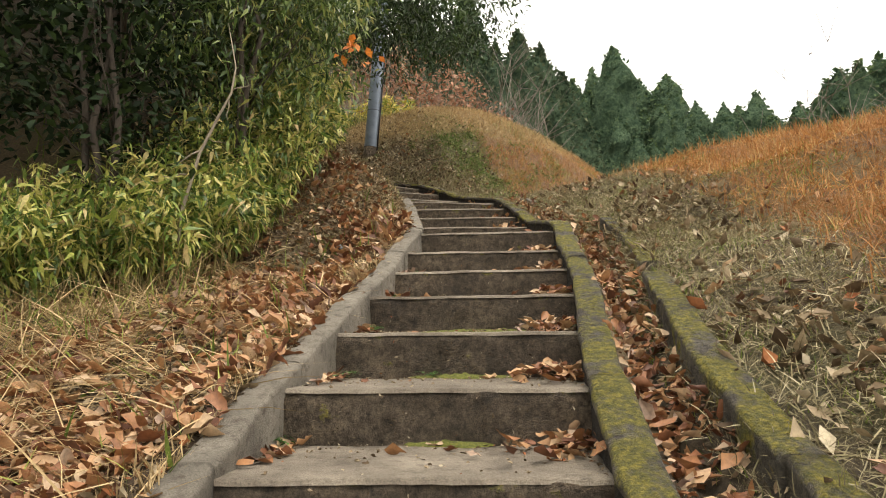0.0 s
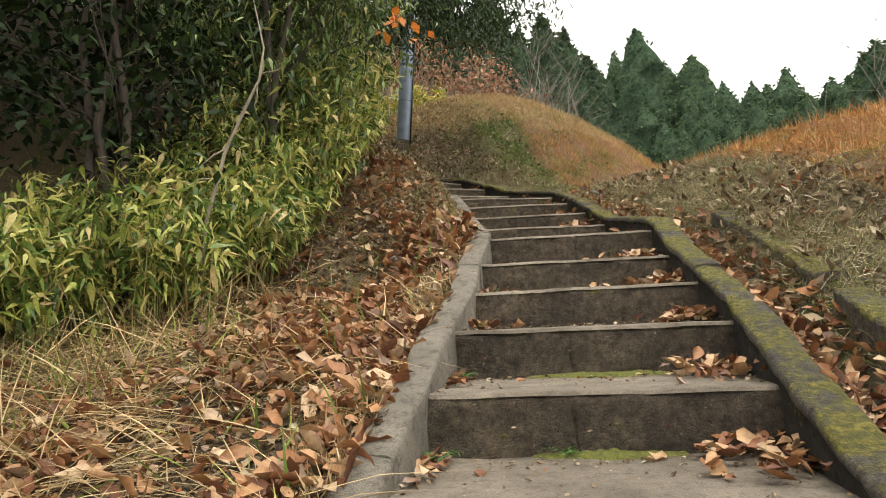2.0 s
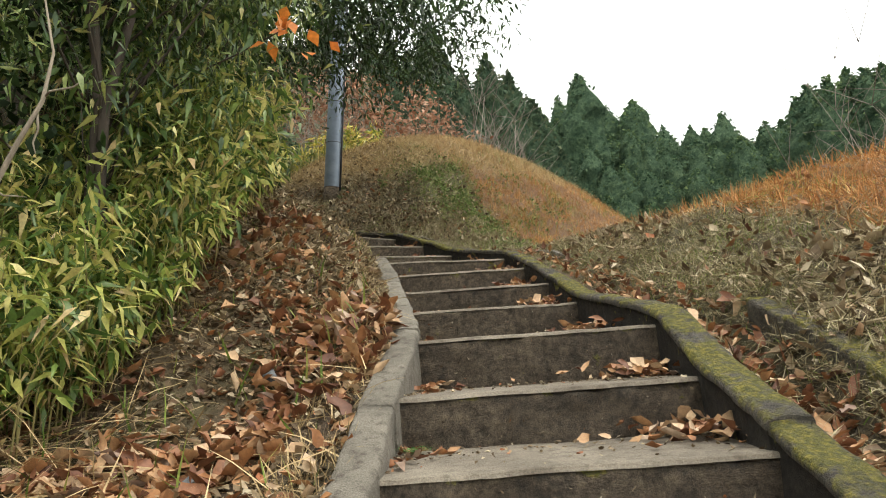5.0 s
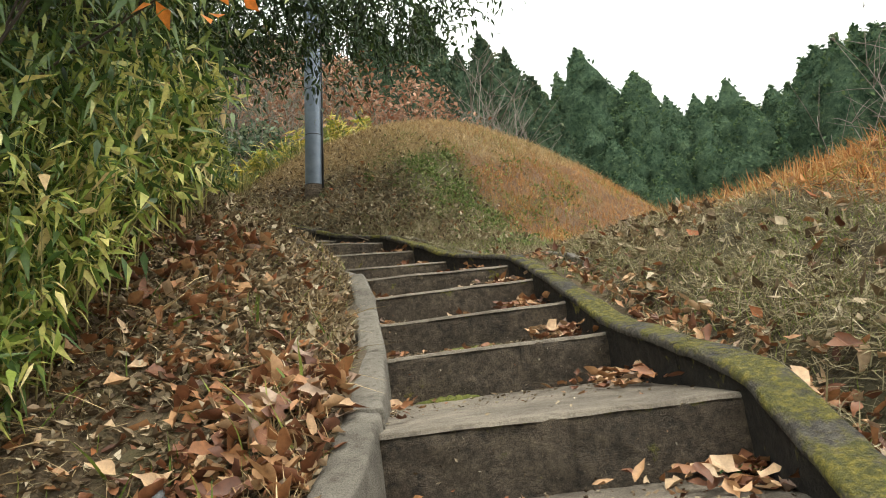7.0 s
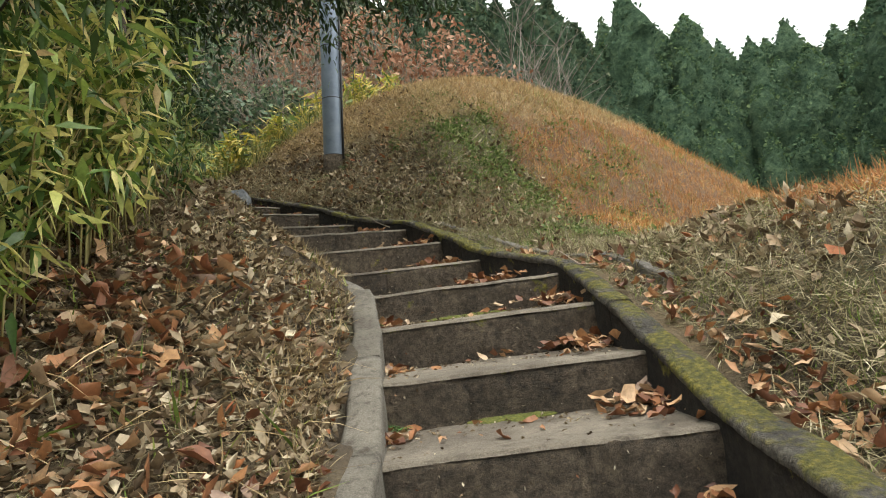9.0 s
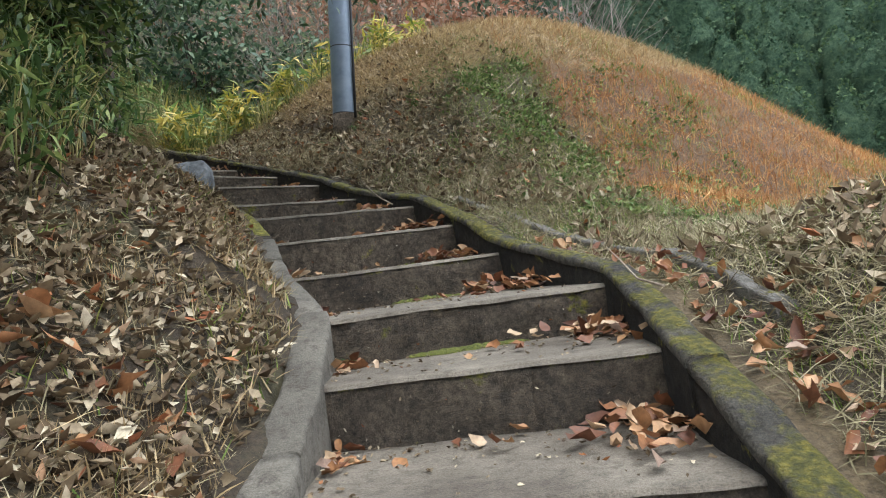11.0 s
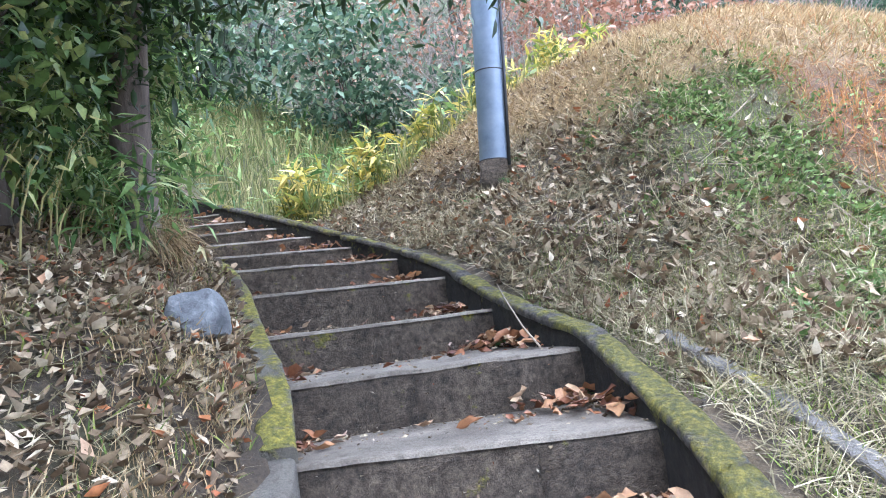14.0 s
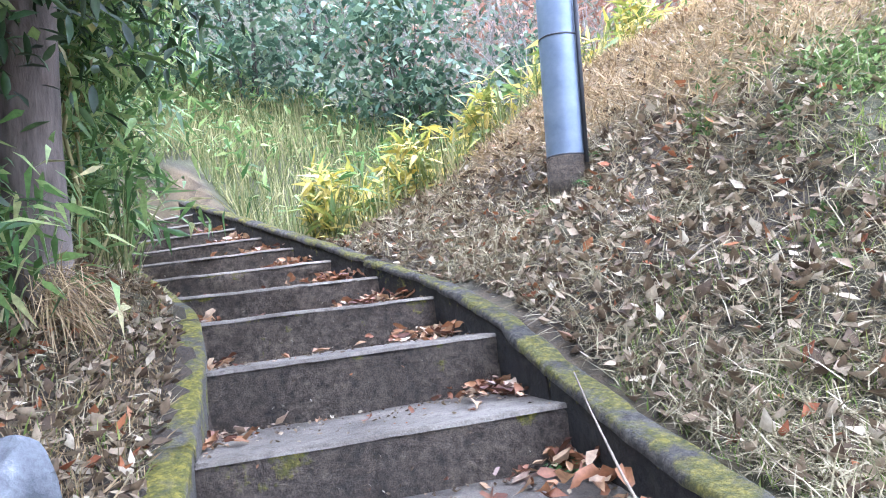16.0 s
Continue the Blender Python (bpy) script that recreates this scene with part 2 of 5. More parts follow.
def painted_pole_mat():
    m, n, l, b = mat_base("blue_grey_painted_steel", 0.45)
    p = world_pos(n)
    t = noise_tex(n, l, 6.0, 6.0, 0.7, p)
    r = ramp(n, [(0.3, (0.15, 0.19, 0.25)), (0.7, (0.24, 0.29, 0.36))])
    l.new(t.outputs[0], r.inputs[0])
    l.new(r.outputs[0], b.inputs["Base Color"])
    b.inputs["Metallic"].default_value = 0.25
    return m


def rock_mat():
    m, n, l, b = mat_base("blue_grey_rock", 0.85)
    p = world_pos(n)
    t = noise_tex(n, l, 9.0, 8.0, 0.7, p)
    r = ramp(n, [(0.35, (0.05, 0.054, 0.058)), (0.55, (0.14, 0.147, 0.152)), (0.75, (0.36, 0.36, 0.345))])
    l.new(t.outputs[0], r.inputs[0])
    l.new(r.outputs[0], b.inputs["Base Color"])
    bump(n, l, b, t.outputs[0], 0.8, 0.02)
    return m


GROUND, POLE_PAINT, ROCK = ground_mat(), painted_pole_mat(), rock_mat()
BLACK_CABLE = mat_base("black_rubber_cable", 0.6)[0]
BLACK_CABLE.node_tree.nodes["Principled BSDF"].inputs["Base Color"].default_value = (0.02, 0.021, 0.024, 1)

# ---- the plan of the stair ----
# each nosing: its end at the outer kerb (x, y), its end at the inner kerb (x, y), its height
NOSINGS = [
    (0.50, 1.905, -0.632, 1.922, 0.93), (0.55, 2.451, -0.575, 2.53, 1.135), (0.635, 3.054, -0.478, 3.15, 1.345),
    (0.743, 3.623, -0.39, 3.75, 1.55), (0.81, 4.22, -0.29, 4.30, 1.745), (0.86, 4.82, -0.24, 4.84, 1.94),
    (0.92, 5.36, -0.15, 5.46, 2.17), (0.85, 6.546, -0.185, 6.53, 2.395), (0.79, 7.096, -0.245, 7.106, 2.59),
    (0.73, 7.698, -0.308, 7.679, 2.80), (0.67, 8.33, -0.40, 8.125, 2.985), (0.23, 9.15, -0.79, 8.80, 3.18),
    (-0.05, 9.75, -1.056, 9.36, 3.41), (-0.37, 10.29, -1.33, 9.72, 3.62), (-0.94, 10.93, -1.80, 10.20, 3.815),
    (-1.37, 11.39, -2.18, 10.60, 4.05), (-1.89, 11.83, -2.60, 10.95, 4.26),
]
for k in range(1, 6):
    NOSINGS.insert(0, (0.50 - 0.04 * k, 1.905 - 0.57 * k, -0.632 - 0.04 * k, 1.922 - 0.57 * k, 0.93 - 0.2 * k))
for k in range(1, 9):
    NOSINGS.append((-1.89 - 0.50 * k, 11.83 + 0.22 * k, -2.60 - 0.58 * k, 10.95 + 0.32 * k - 0.006 * k * k, 4.26 + 0.175 * k))
RIGHT = np.array([(a, b, e) for a, b, c, d, e in NOSINGS])
LEFT = np.array([(c, d, e) for a, b, c, d, e in NOSINGS])
CENTRE = (RIGHT + LEFT) / 2
CENTRE = np.vstack([CENTRE[0] + (0.6, -8.0, -1.6), CENTRE, CENTRE[-1] + (-12.0, 5.0, 1.2)])


def smooth(v, a, b):
    t = np.clip((v - a) / (b - a), 0, 1)
    return t * t * (3 - 2 * t)


def along(x, y):
    """Height of the stair line nearest to a place, and how far the place lies to its side (outer side positive)."""
    x, y = np.asarray(x, float), np.asarray(y, float)
    best = np.full(x.shape, 1e9)
    s, u = np.zeros(x.shape), np.zeros(x.shape)
    every = []
    for a, b in zip(CENTRE[:-1], CENTRE[1:]):
        dx, dy = b[0] - a[0], b[1] - a[1]
        ll = dx * dx + dy * dy
        t = np.clip(((x - a[0]) * dx + (y - a[1]) * dy) / ll, 0, 1)
        ex, ey = x - a[0] - t * dx, y - a[1] - t * dy
        d = np.hypot(ex, ey)
        every.append((d, a[2] + t * (b[2] - a[2])))
        near = d < best
        best = np.where(near, d, best)
        s = np.where(near, a[2] + t * (b[2] - a[2]), s)
        u = np.where(near, np.where(dx * ey - dy * ex > 0, -d, d), u)
    # inside the bends the stretches of stair blend, away from the kerb
    weight, total = np.zeros(x.shape), np.zeros(x.shape)
    for d, level in every:
        w = np.exp(-(d - best) / 0.25)
        weight, total = weight + w, total + w * level
    s = s + (total / weight - s) * smooth(-u, 0.75, 1.3)
    return s, u


def lumps(x, y, size, amp, seed=0.0):
    """Gentle unevenness from crossed waves."""
    a = np.sin(x / size * 2.1 + seed) * np.sin(y / size * 1.7 + 1.3 * seed)
    b = np.sin((x + y) / size * 3.7 + 2.0 + seed) * np.sin((x - y) / size * 3.1 + seed)
    return amp * (0.65 * a + 0.35 * b)


def mound_d(x, y):
    """How far a place lies from the mound's top, in units of the mound's own size."""
    a, b = x - 0.34, y - 15.23
    return np.hypot((0.825 * a + 0.565 * b) / 6.19, (-0.565 * a + 0.825 * b) / 4.17)


def past_top(x, y):
    """Beyond the topmost step."""
    return 0.385 * (y - CENTRE[-2][1]) - 0.923 * (x - CENTRE[-2][0]) > 0


def height(x, y):
    """The lie of the land."""
    x, y = np.asarray(x, float), np.asarray(y, float)
    s, u = along(x, y)
    # outer side: gutter, then a bank that swells beside the middle steps and dies away before the mound
    v = np.maximum(u - 0.85, 0)
    swell = np.interp(y, (0, 2, 4, 5.5, 7, 8.3, 9.6), (0.61, 0.33, 0.14, 0.46, 1.07, 0.66, 0.07))
    rise = np.interp(y, (2, 5, 8.5), (0.14, 0.215, -0.03))
    out = s + 0.02 + swell * (1 - np.exp(-((v / 1.86) ** 0.9))) + rise * np.minimum(v, 4) - 0.3 * np.maximum(v - 4, 0)
    out = out + 0.06 * smooth(y, 9.0, 10.5) * smooth(v, 0, 0.4) - np.maximum(u - 2.2, 0) * 0.2 * smooth(y, 8.8, 10.5)
    # inner side: level at the foot, a steep bank higher up
    v = np.maximum(-u - 0.68, 0)
    low = s + 0.02 - 0.2 * smooth(v, 0.0, 0.6)
    high = s + 0.03 + 0.75 * (1 - np.exp(-v / 0.7)) * (1 - 0.45 * smooth(y, 9.0, 10.2)) + 0.12 * v
    inn = low + (high - low) * smooth(y, 5.0, 7.3)
    z = np.where(u >= 0, out, inn)
    # grassy mound behind the stair, a long dome set askew
    mound = 6.45 - 4.64 * (1 - np.exp(-(mound_d(x, y) ** 2.04)))
    k = 0.18
    z = np.where(y > 9.3, np.maximum(z, mound) + k * np.exp(-np.abs(z - mound) / k) * 0.35, z)
    cap = s + 0.04 + 0.52 * np.maximum(u - 0.72, 0) + 0.5 * np.maximum(u - 1.6, 0)
    z = np.where((u > 0) & (y > 8.5), np.minimum(z, cap), z)
    # behind the mound the land stays up on one side; past the slope by the stair's head it dips
    z = np.where(y > 15.5, np.maximum(z, 5.1 * smooth(y, 15.5, 18.5) - 1.3 * np.maximum(x + 0.3, 0)), z)
    z = z - 0.45 * smooth((y - 12.6 - 0.8 * (x + 3.5)) / 1.28, 0.1, 1.3) * smooth(-x, 0.6, 1.6) * smooth(u, 0.8, 1.2)
    # the far country falls away to one side and climbs behind the stair, up to the wooded hills
    far = np.hypot(x, y - 9)
    z = z * (1 - smooth(far, 13, 26)) + smooth(far, 13, 26) * (1.5 + 7 * smooth(-x + 0.3 * y, 5, 15))
    w = np.maximum(-0.6 * x + 0.8 * y - 13.9, 0) * smooth(-x, -0.5, 2.5)
    z = z + 0.62 * np.minimum(w, 16)
    z = z + smooth(far, 38, 140) * (34 * smooth(y - 0.5 * x, -20, 90) + 6)
    z = z + lumps(x, y, 0.9, 0.035) + lumps(x, y, 0.33, 0.016, 1.7) + lumps(x, y, 0.17, 0.008, 0.6) * smooth(np.abs(u), 0.75, 1.1)
    # under the stair the earth lies deeper, the gutter is a shallow trough
    z = np.where((np.abs(u) < 0.6) & ~past_top(x, y), np.minimum(z, s - 0.45), z)
    z = z - 0.15 * np.exp(-((u - 0.83) / 0.1) ** 2) * (1 - smooth(y, 5.0, 7.0))
    return z


def h1(x, y):
    return float(height(np.array([x]), np.array([y]))[0])


# what grows where
def crest(x, y, u):
    """The rust-coloured grass of the outer bank."""
    return smooth(u + lumps(x, y, 0.8, 0.16) + lumps(x, y, 0.25, 0.07, 2.0), 1.6, 2.0) * (1 - smooth(y, 8.0, 8.9))


def past_head(x, y):
    """How far a place lies beyond the litter slope at the stair's head."""
    return (y - 12.6 - 0.8 * (x + 3.5)) / 1.28


def rustside(x, y):
    """The rust-coloured side of the mound."""
    edge = np.interp(y, (9.6, 9.87, 10.2, 11.2, 11.9, 12.5, 12.93, 13.8), (2.2, 1.38, 1.1, 1.02, 0.78, 0.72, 0.4, 0.1))
    return smooth(x - edge + lumps(x, y, 0.5, 0.12) + lumps(x, y, 0.21, 0.06, 1.0), -0.08, 0.2)


def greenside(x, y):
    """The weedy green band between the litter slope and the rust-coloured side."""
    edge = np.interp(y, (9.4, 10.8, 11.1, 11.7, 12.7, 13.3), (0.9, 0.5, 0.27, -0.08, -0.62, -0.75))
    return smooth(x - edge + lumps(x, y, 0.45, 0.3) + lumps(x, y, 0.2, 0.2, 4.0), -0.25, 0.45) * (1 - 0.85 * rustside(x, y)) * smooth(y, 8.6, 9.6)


def strawtop(x, y):
    """Straw-coloured grass over the mound's top."""
    return smooth(height(x, y) + lumps(x, y, 0.6, 0.15), 5.0, 5.45) * smooth(y, 12.0, 12.6) * (1 - smooth(past_head(x, y), 0, 0.4))


# ---- mesh helpers ----


def part(name, bm, material, parent=None, label=""):
    me = bpy.data.meshes.new(name)
    bm.to_mesh(me)
    bm.free()
    me.materials.append(material)
    ob = new(name, me)
    if parent is not None:
        ob.parent = parent
    if label:
        ob["label"] = label
    return ob


def mesh_np(name, verts, faces, material, parent=None, shade=False):
    """One mesh from arrays; faces all have the same number of corners."""
    me = bpy.data.meshes.new(name)
    f = np.asarray(faces, np.int32)
    me.vertices.add(len(verts))
    me.vertices.foreach_set("co", np.asarray(verts, np.float32).ravel())
    me.loops.add(f.size)
    me.loops.foreach_set("vertex_index", f.ravel())
    me.polygons.add(len(f))
    me.polygons.foreach_set("loop_start", np.arange(0, f.size, f.shape[1], dtype=np.int32))
    me.update(calc_edges=True)
    if shade:
        me.polygons.foreach_set("use_smooth", np.ones(len(f), bool))
    me.materials.append(material)
    ob = new(name, me)
    if parent is not None:
        ob.parent = parent
    return ob



# leaf shapes: unit length along y, width along x, seen from above
BROAD = (np.array([(0, 0, 0), (0.24, 0.42, 0.05), (-0.24, 0.42, 0.05), (0, 0.5, -0.02), (0, 1, -0.1)]), np.array([(0, 1, 3), (0, 3, 2), (1, 4, 3), (2, 3, 4)]))
OVAL = (np.array([(0, 0, 0), (0.13, 0.25, 0.03), (-0.13, 0.25, 0.03), (0.15, 0.6, 0.02), (-0.15, 0.6, 0.02), (0, 0.5, -0.03), (0, 1, -0.12)]), np.array([(0, 1, 5), (0, 5, 2), (1, 3, 5), (2, 5, 4), (3, 6, 5), (4, 5, 6)]))
LANCE = (np.array([(0, 0, 0), (0.08, 0.3, 0.015), (-0.08, 0.3, 0.015), (0, 0.5, -0.03), (0, 1, -0.28)]), np.array([(0, 1, 3), (0, 3, 2), (1, 4, 3), (2, 3, 4)]))
DRY = (np.array([(0, 0, 0.05), (0.15, 0.2, 0.12), (-0.13, 0.22, 0.03), (0.21, 0.48, 0.19), (-0.2, 0.45, 0.08), (0.13, 0.78, 0.2), (-0.17, 0.74, 0.16), (0.01, 0.46, -0.02), (0.03, 1, 0.13)]), np.array([(0, 1, 7), (0, 7, 2), (1, 3, 7), (2, 7, 4), (3, 5, 7), (4, 7, 6), (5, 8, 7), (6, 7, 8)]))
CURL = (np.array([(0, 0, 0.03), (0.26, 0.4, 0.16), (-0.22, 0.5, 0.12), (0.02, 0.48, -0.04), (0.07, 1, 0.2)]), np.array([(0, 1, 3), (0, 3, 2), (1, 4, 3), (2, 3, 4)]))
TUFT = (np.array([(0, 0, 0), (0.3, 0.5, 0.08), (-0.3, 0.5, 0.08), (0, 1, -0.15)]), np.array([(0, 1, 2), (1, 3, 2)]))
BLADE = (np.array([(-0.02, 0, 0), (0.02, 0, 0), (-0.017, 0.5, 0.04), (0.017, 0.5, 0.04), (0, 1, -0.02)]), np.array([(0, 1, 3), (0, 3, 2), (2, 3, 4)]))


def turns(yaw, pitch, roll):
    """Rotation matrices: roll about the leaf's length, pitch up, then yaw."""
    cy, sy, cp, sp, cr, sr = np.cos(yaw), np.sin(yaw), np.cos(pitch), np.sin(pitch), np.cos(roll), np.sin(roll)
    n = len(yaw)
    rz = np.zeros((n, 3, 3)); rz[:, 0, 0] = cy; rz[:, 0, 1] = -sy; rz[:, 1, 0] = sy; rz[:, 1, 1] = cy; rz[:, 2, 2] = 1
    rx = np.zeros((n, 3, 3)); rx[:, 0, 0] = 1; rx[:, 1, 1] = cp; rx[:, 1, 2] = -sp; rx[:, 2, 1] = sp; rx[:, 2, 2] = cp
    ry = np.zeros((n, 3, 3)); ry[:, 1, 1] = 1; ry[:, 0, 0] = cr; ry[:, 0, 2] = sr; ry[:, 2, 0] = -sr; ry[:, 2, 2] = cr
    return rz @ rx @ ry


def leaves(name, shape, pos, yaw, pitch, roll, size, material, parent=None, widen=None):
    """Many leaves of one shape; dead ones are crumpled, each in its own way."""
    v, f = shape
    pos = np.asarray(pos, float)
    n = len(pos)
    r = turns(np.asarray(yaw), np.asarray(pitch), np.asarray(roll))
    size = np.broadcast_to(np.asarray(size, float), (n,))
    local = v[None] * size[:, None, None]
    if shape is DRY or shape is CURL:
        local = local + np.random.default_rng(n).normal(0, 1, local.shape) * np.array([0.06, 0.06, 0.075]) * size[:, None, None]
    if widen is not None:
        local = local * np.stack([np.broadcast_to(widen, (n,)), np.ones(n), np.ones(n)], 1)[:, None, :]
    w = np.einsum("nij,nkj->nki", r, local) + pos[:, None]
    faces = (f[None] + (np.arange(n) * len(v))[:, None, None]).reshape(-1, 3)
    return mesh_np(name, w.reshape(-1, 3), faces, material, parent)


def stuff(ob, label, category):
    return tagged(ob, label, category, kind="stuff")


def tube(bm, pts, radii, sides=7):
    """A tapered limb along points."""
    rings = []
    pts = [Vector(p) for p in pts]
    for i, (p, r) in enumerate(zip(pts, radii)):
        d = (pts[min(i + 1, len(pts) - 1)] - pts[max(i - 1, 0)]).normalized()
        a = d.orthogonal().normalized() if abs(d.z) < 0.9 else Vector((1, 0, 0)) - d * d.x
        a.normalize()
        b = d.cross(a)
        rings.append([bm.verts.new(p + (a * math.cos(2 * math.pi * k / sides) + b * math.sin(2 * math.pi * k / sides)) * r) for k in range(sides)])
    for r0, r1 in zip(rings[:-1], rings[1:]):
        for k in range(sides):
            f = bm.faces.new((r0[k], r0[(k + 1) % sides], r1[(k + 1) % sides], r1[k]))
            f.smooth = True
    bm.faces.new(rings[0][::-1])
    bm.faces.new(rings[-1])


def wander(a, b, n, amp, seed):
    r = random.Random(seed)
    a, b = Vector(a), Vector(b)
    return [a.lerp(b, i / n) + Vector((r.uniform(-amp, amp), r.uniform(-amp, amp), r.uniform(-amp, amp) * 0.5)) * (1 if 0 < i < n else 0) for i in range(n + 1)]


# ---- ground ----
def spread(lo, hi, step, far, grow=1.16):
    mid = list(np.arange(lo, hi + 1e-6, step))
    d, a, b = step, [], []
    x = hi
    while x < far:
        d *= grow
        x += d
        b.append(x)
    d, x = step, lo
    while x > -far:
        d *= grow
        x -= d
        a.append(x)
    return np.array(a[::-1] + mid + b)


gx, gy = spread(-4.6, 4.8, 0.09, 900), spread(-1.0, 17.0, 0.09, 900)
GX, GY = np.meshgrid(gx, gy)
gverts = np.stack([GX, GY, height(GX, GY)], -1).reshape(-1, 3)
idx = np.arange(len(gverts)).reshape(GX.shape)
gfaces = np.stack([idx[:-1, :-1], idx[:-1, 1:], idx[1:, 1:], idx[1:, :-1]], -1).reshape(-1, 4)
ground = mesh_np("ground", gverts, gfaces, GROUND, None, True)
fx, fy = gverts[:, 0], gverts[:, 1]
gs, gu = along(fx, fy)
tone = np.tile(np.array([0.2, 0.15, 0.085]), (len(fx), 1))


def tint(mask, colour):
    global tone
    m = np.clip(mask, 0, 1)[:, None]
    tone = tone * (1 - m) + np.array(colour) * m


# Soil's own tones, deepened under thatch and litter to stand for shade there.
tint(np.where(gu > 0.75, 1.0, 0), (0.065, 0.052, 0.032))
tint(np.where(gu > 1.2, crest(fx, fy, gu), 0), (0.15, 0.085, 0.04))
tint(np.where(gu < 0, 1 - smooth(fy, 5, 6.5), 0), (0.06, 0.038, 0.021))
tint(np.where(gu < 0, smooth(fy, 5.5, 7.0), 0), (0.055, 0.041, 0.027))
tint(np.where((fy > 8.6) & (gu > 0.7), 1.0, 0), (0.055, 0.044, 0.03))
tint(np.where((fy > 8.6) & (gu > 0.9), greenside(fx, fy), 0), (0.055, 0.06, 0.026))
tint(np.where((fy > 9.3) & (gu > 0.9), rustside(fx, fy), 0), (0.12, 0.066, 0.032))
tint(np.where(gu > 0.9, strawtop(fx, fy) * (1 - 0.3 * rustside(fx, fy)), 0), (0.3, 0.22, 0.115))
tint(np.where(gu > 0.8, smooth(past_head(fx, fy), 0.0, 0.8) * smooth(-fx, 0.3, 1.2), 0), (0.06, 0.07, 0.028))
tint(np.where(past_top(fx, fy) | ((gu < -0.6) & (fx < -3.2) & (fy > 10.6)), 1.0, 0), (0.05, 0.055, 0.026))
tint(smooth(np.hypot(fx, fy - 9), 16, 24), (0.05, 0.065, 0.028))
layer = ground.data.color_attributes.new("soil", "FLOAT_COLOR", "POINT")
layer.data.foreach_set("color", np.concatenate([tone, np.ones((len(fx), 1))], 1).astype(np.float32).ravel())
tagged(ground, "brown hillside soil with dry grass and moss", "ground", kind="structure")

# ---- stair ----
stairs = tagged(new("stairs"), "worn concrete garden steps climbing between kerbs", "stairs", kind="structure")


def uneven(bm, amp, size, seed):
    off = Vector((seed * 3.1, seed * 1.7, 0))
    for v in bm.verts:
        v.co += noise.noise_vector(v.co / size + off) * amp + noise.noise_vector(v.co / (size * 0.25) + off) * amp * 0.4


def slab(p, q, back_p, back_q, z, thick, front=0.0, cuts=14, deep=4, rim=0.012):
    """A slab between a front edge p-q and a back edge, its top at z, its front edge worn round."""
    bm = bmesh.new()
    p, q, bp, bq = (Vector((*a[:2], 0)) for a in (p, q, back_p, back_q))
    across = (q - p).normalized()
    fwd = Vector((-across.y, across.x, 0))
    if fwd.dot(bp - p) < 0:
        fwd = -fwd
    prof = [(-front, -thick), (-front, -rim * 2), (-front + rim * 0.5, -rim * 0.5), (-front + rim * 2, 0)]
    rows = []
    for i in range(cuts + 1):
        t = i / cuts
        a, b = p.lerp(q, t), bp.lerp(bq, t)
        row = [bm.verts.new(a + fwd * o + Vector((0, 0, z + dz))) for o, dz in prof]
        for k in range(1, deep + 1):
            s0 = a + fwd * prof[-1][0]
            row.append(bm.verts.new(s0.lerp(b, k / deep) + Vector((0, 0, z))))
        row.append(bm.verts.new(b + Vector((0, 0, z - thick))))
        rows.append(row)
    for r0, r1 in zip(rows[:-1], rows[1:]):
        for k in range(len(r0)):
            j = (k + 1) % len(r0)
            f = bm.faces.new((r0[k], r1[k], r1[j], r0[j]))
            f.smooth = True
    bm.faces.new(rows[0])
    bm.faces.new(rows[-1][::-1])
    bmesh.ops.recalc_face_normals(bm, faces=bm.faces)
    return bm


for i in range(len(NOSINGS) - 1):
    xr, yr, xl, yl, z = NOSINGS[i]
    nr, nl = NOSINGS[i + 1][:2], NOSINGS[i + 1][2:4]
    ext = 0.04
    d = Vector((xr - xl, yr - yl)).normalized() * ext
    e = Vector((nr[0] - nl[0], nr[1] - nl[1])).normalized() * ext
    fwd = Vector((-d.y, d.x)).normalized() * 0.05
    step = new("step")
    step.parent = stairs
    bm = slab((xl - d.x, yl - d.y), (xr + d.x, yr + d.y), (nl[0] - e.x + fwd.x, nl[1] - e.y + fwd.y), (nr[0] + e.x + fwd.x, nr[1] + e.y + fwd.y), z, 0.016, 0.0, 22, 6, 0.008)
    uneven(bm, 0.006, 0.22, i)
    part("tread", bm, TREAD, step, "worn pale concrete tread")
    zl = NOSINGS[i - 1][4] if i else z - 0.2
    f2 = fwd.normalized() * 0.09
    lft, rgt = Vector((xl - d.x, yl - d.y)), Vector((xr + d.x, yr + d.y))
    cut = 0.5 + 0.16 * math.sin(i * 2.3)
    for a0, a1, push in ((0.0, cut - 0.0003, 0.0), (cut + 0.0003, 1.0, 0.003 * math.sin(i * 5.1))):
        p0, p1 = lft.lerp(rgt, a0) + fwd.normalized() * push, lft.lerp(rgt, a1) + fwd.normalized() * push
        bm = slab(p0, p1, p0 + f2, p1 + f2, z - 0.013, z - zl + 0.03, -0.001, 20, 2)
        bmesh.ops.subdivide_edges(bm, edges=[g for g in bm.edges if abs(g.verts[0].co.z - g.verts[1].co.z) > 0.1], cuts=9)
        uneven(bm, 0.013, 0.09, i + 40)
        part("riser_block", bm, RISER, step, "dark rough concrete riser")


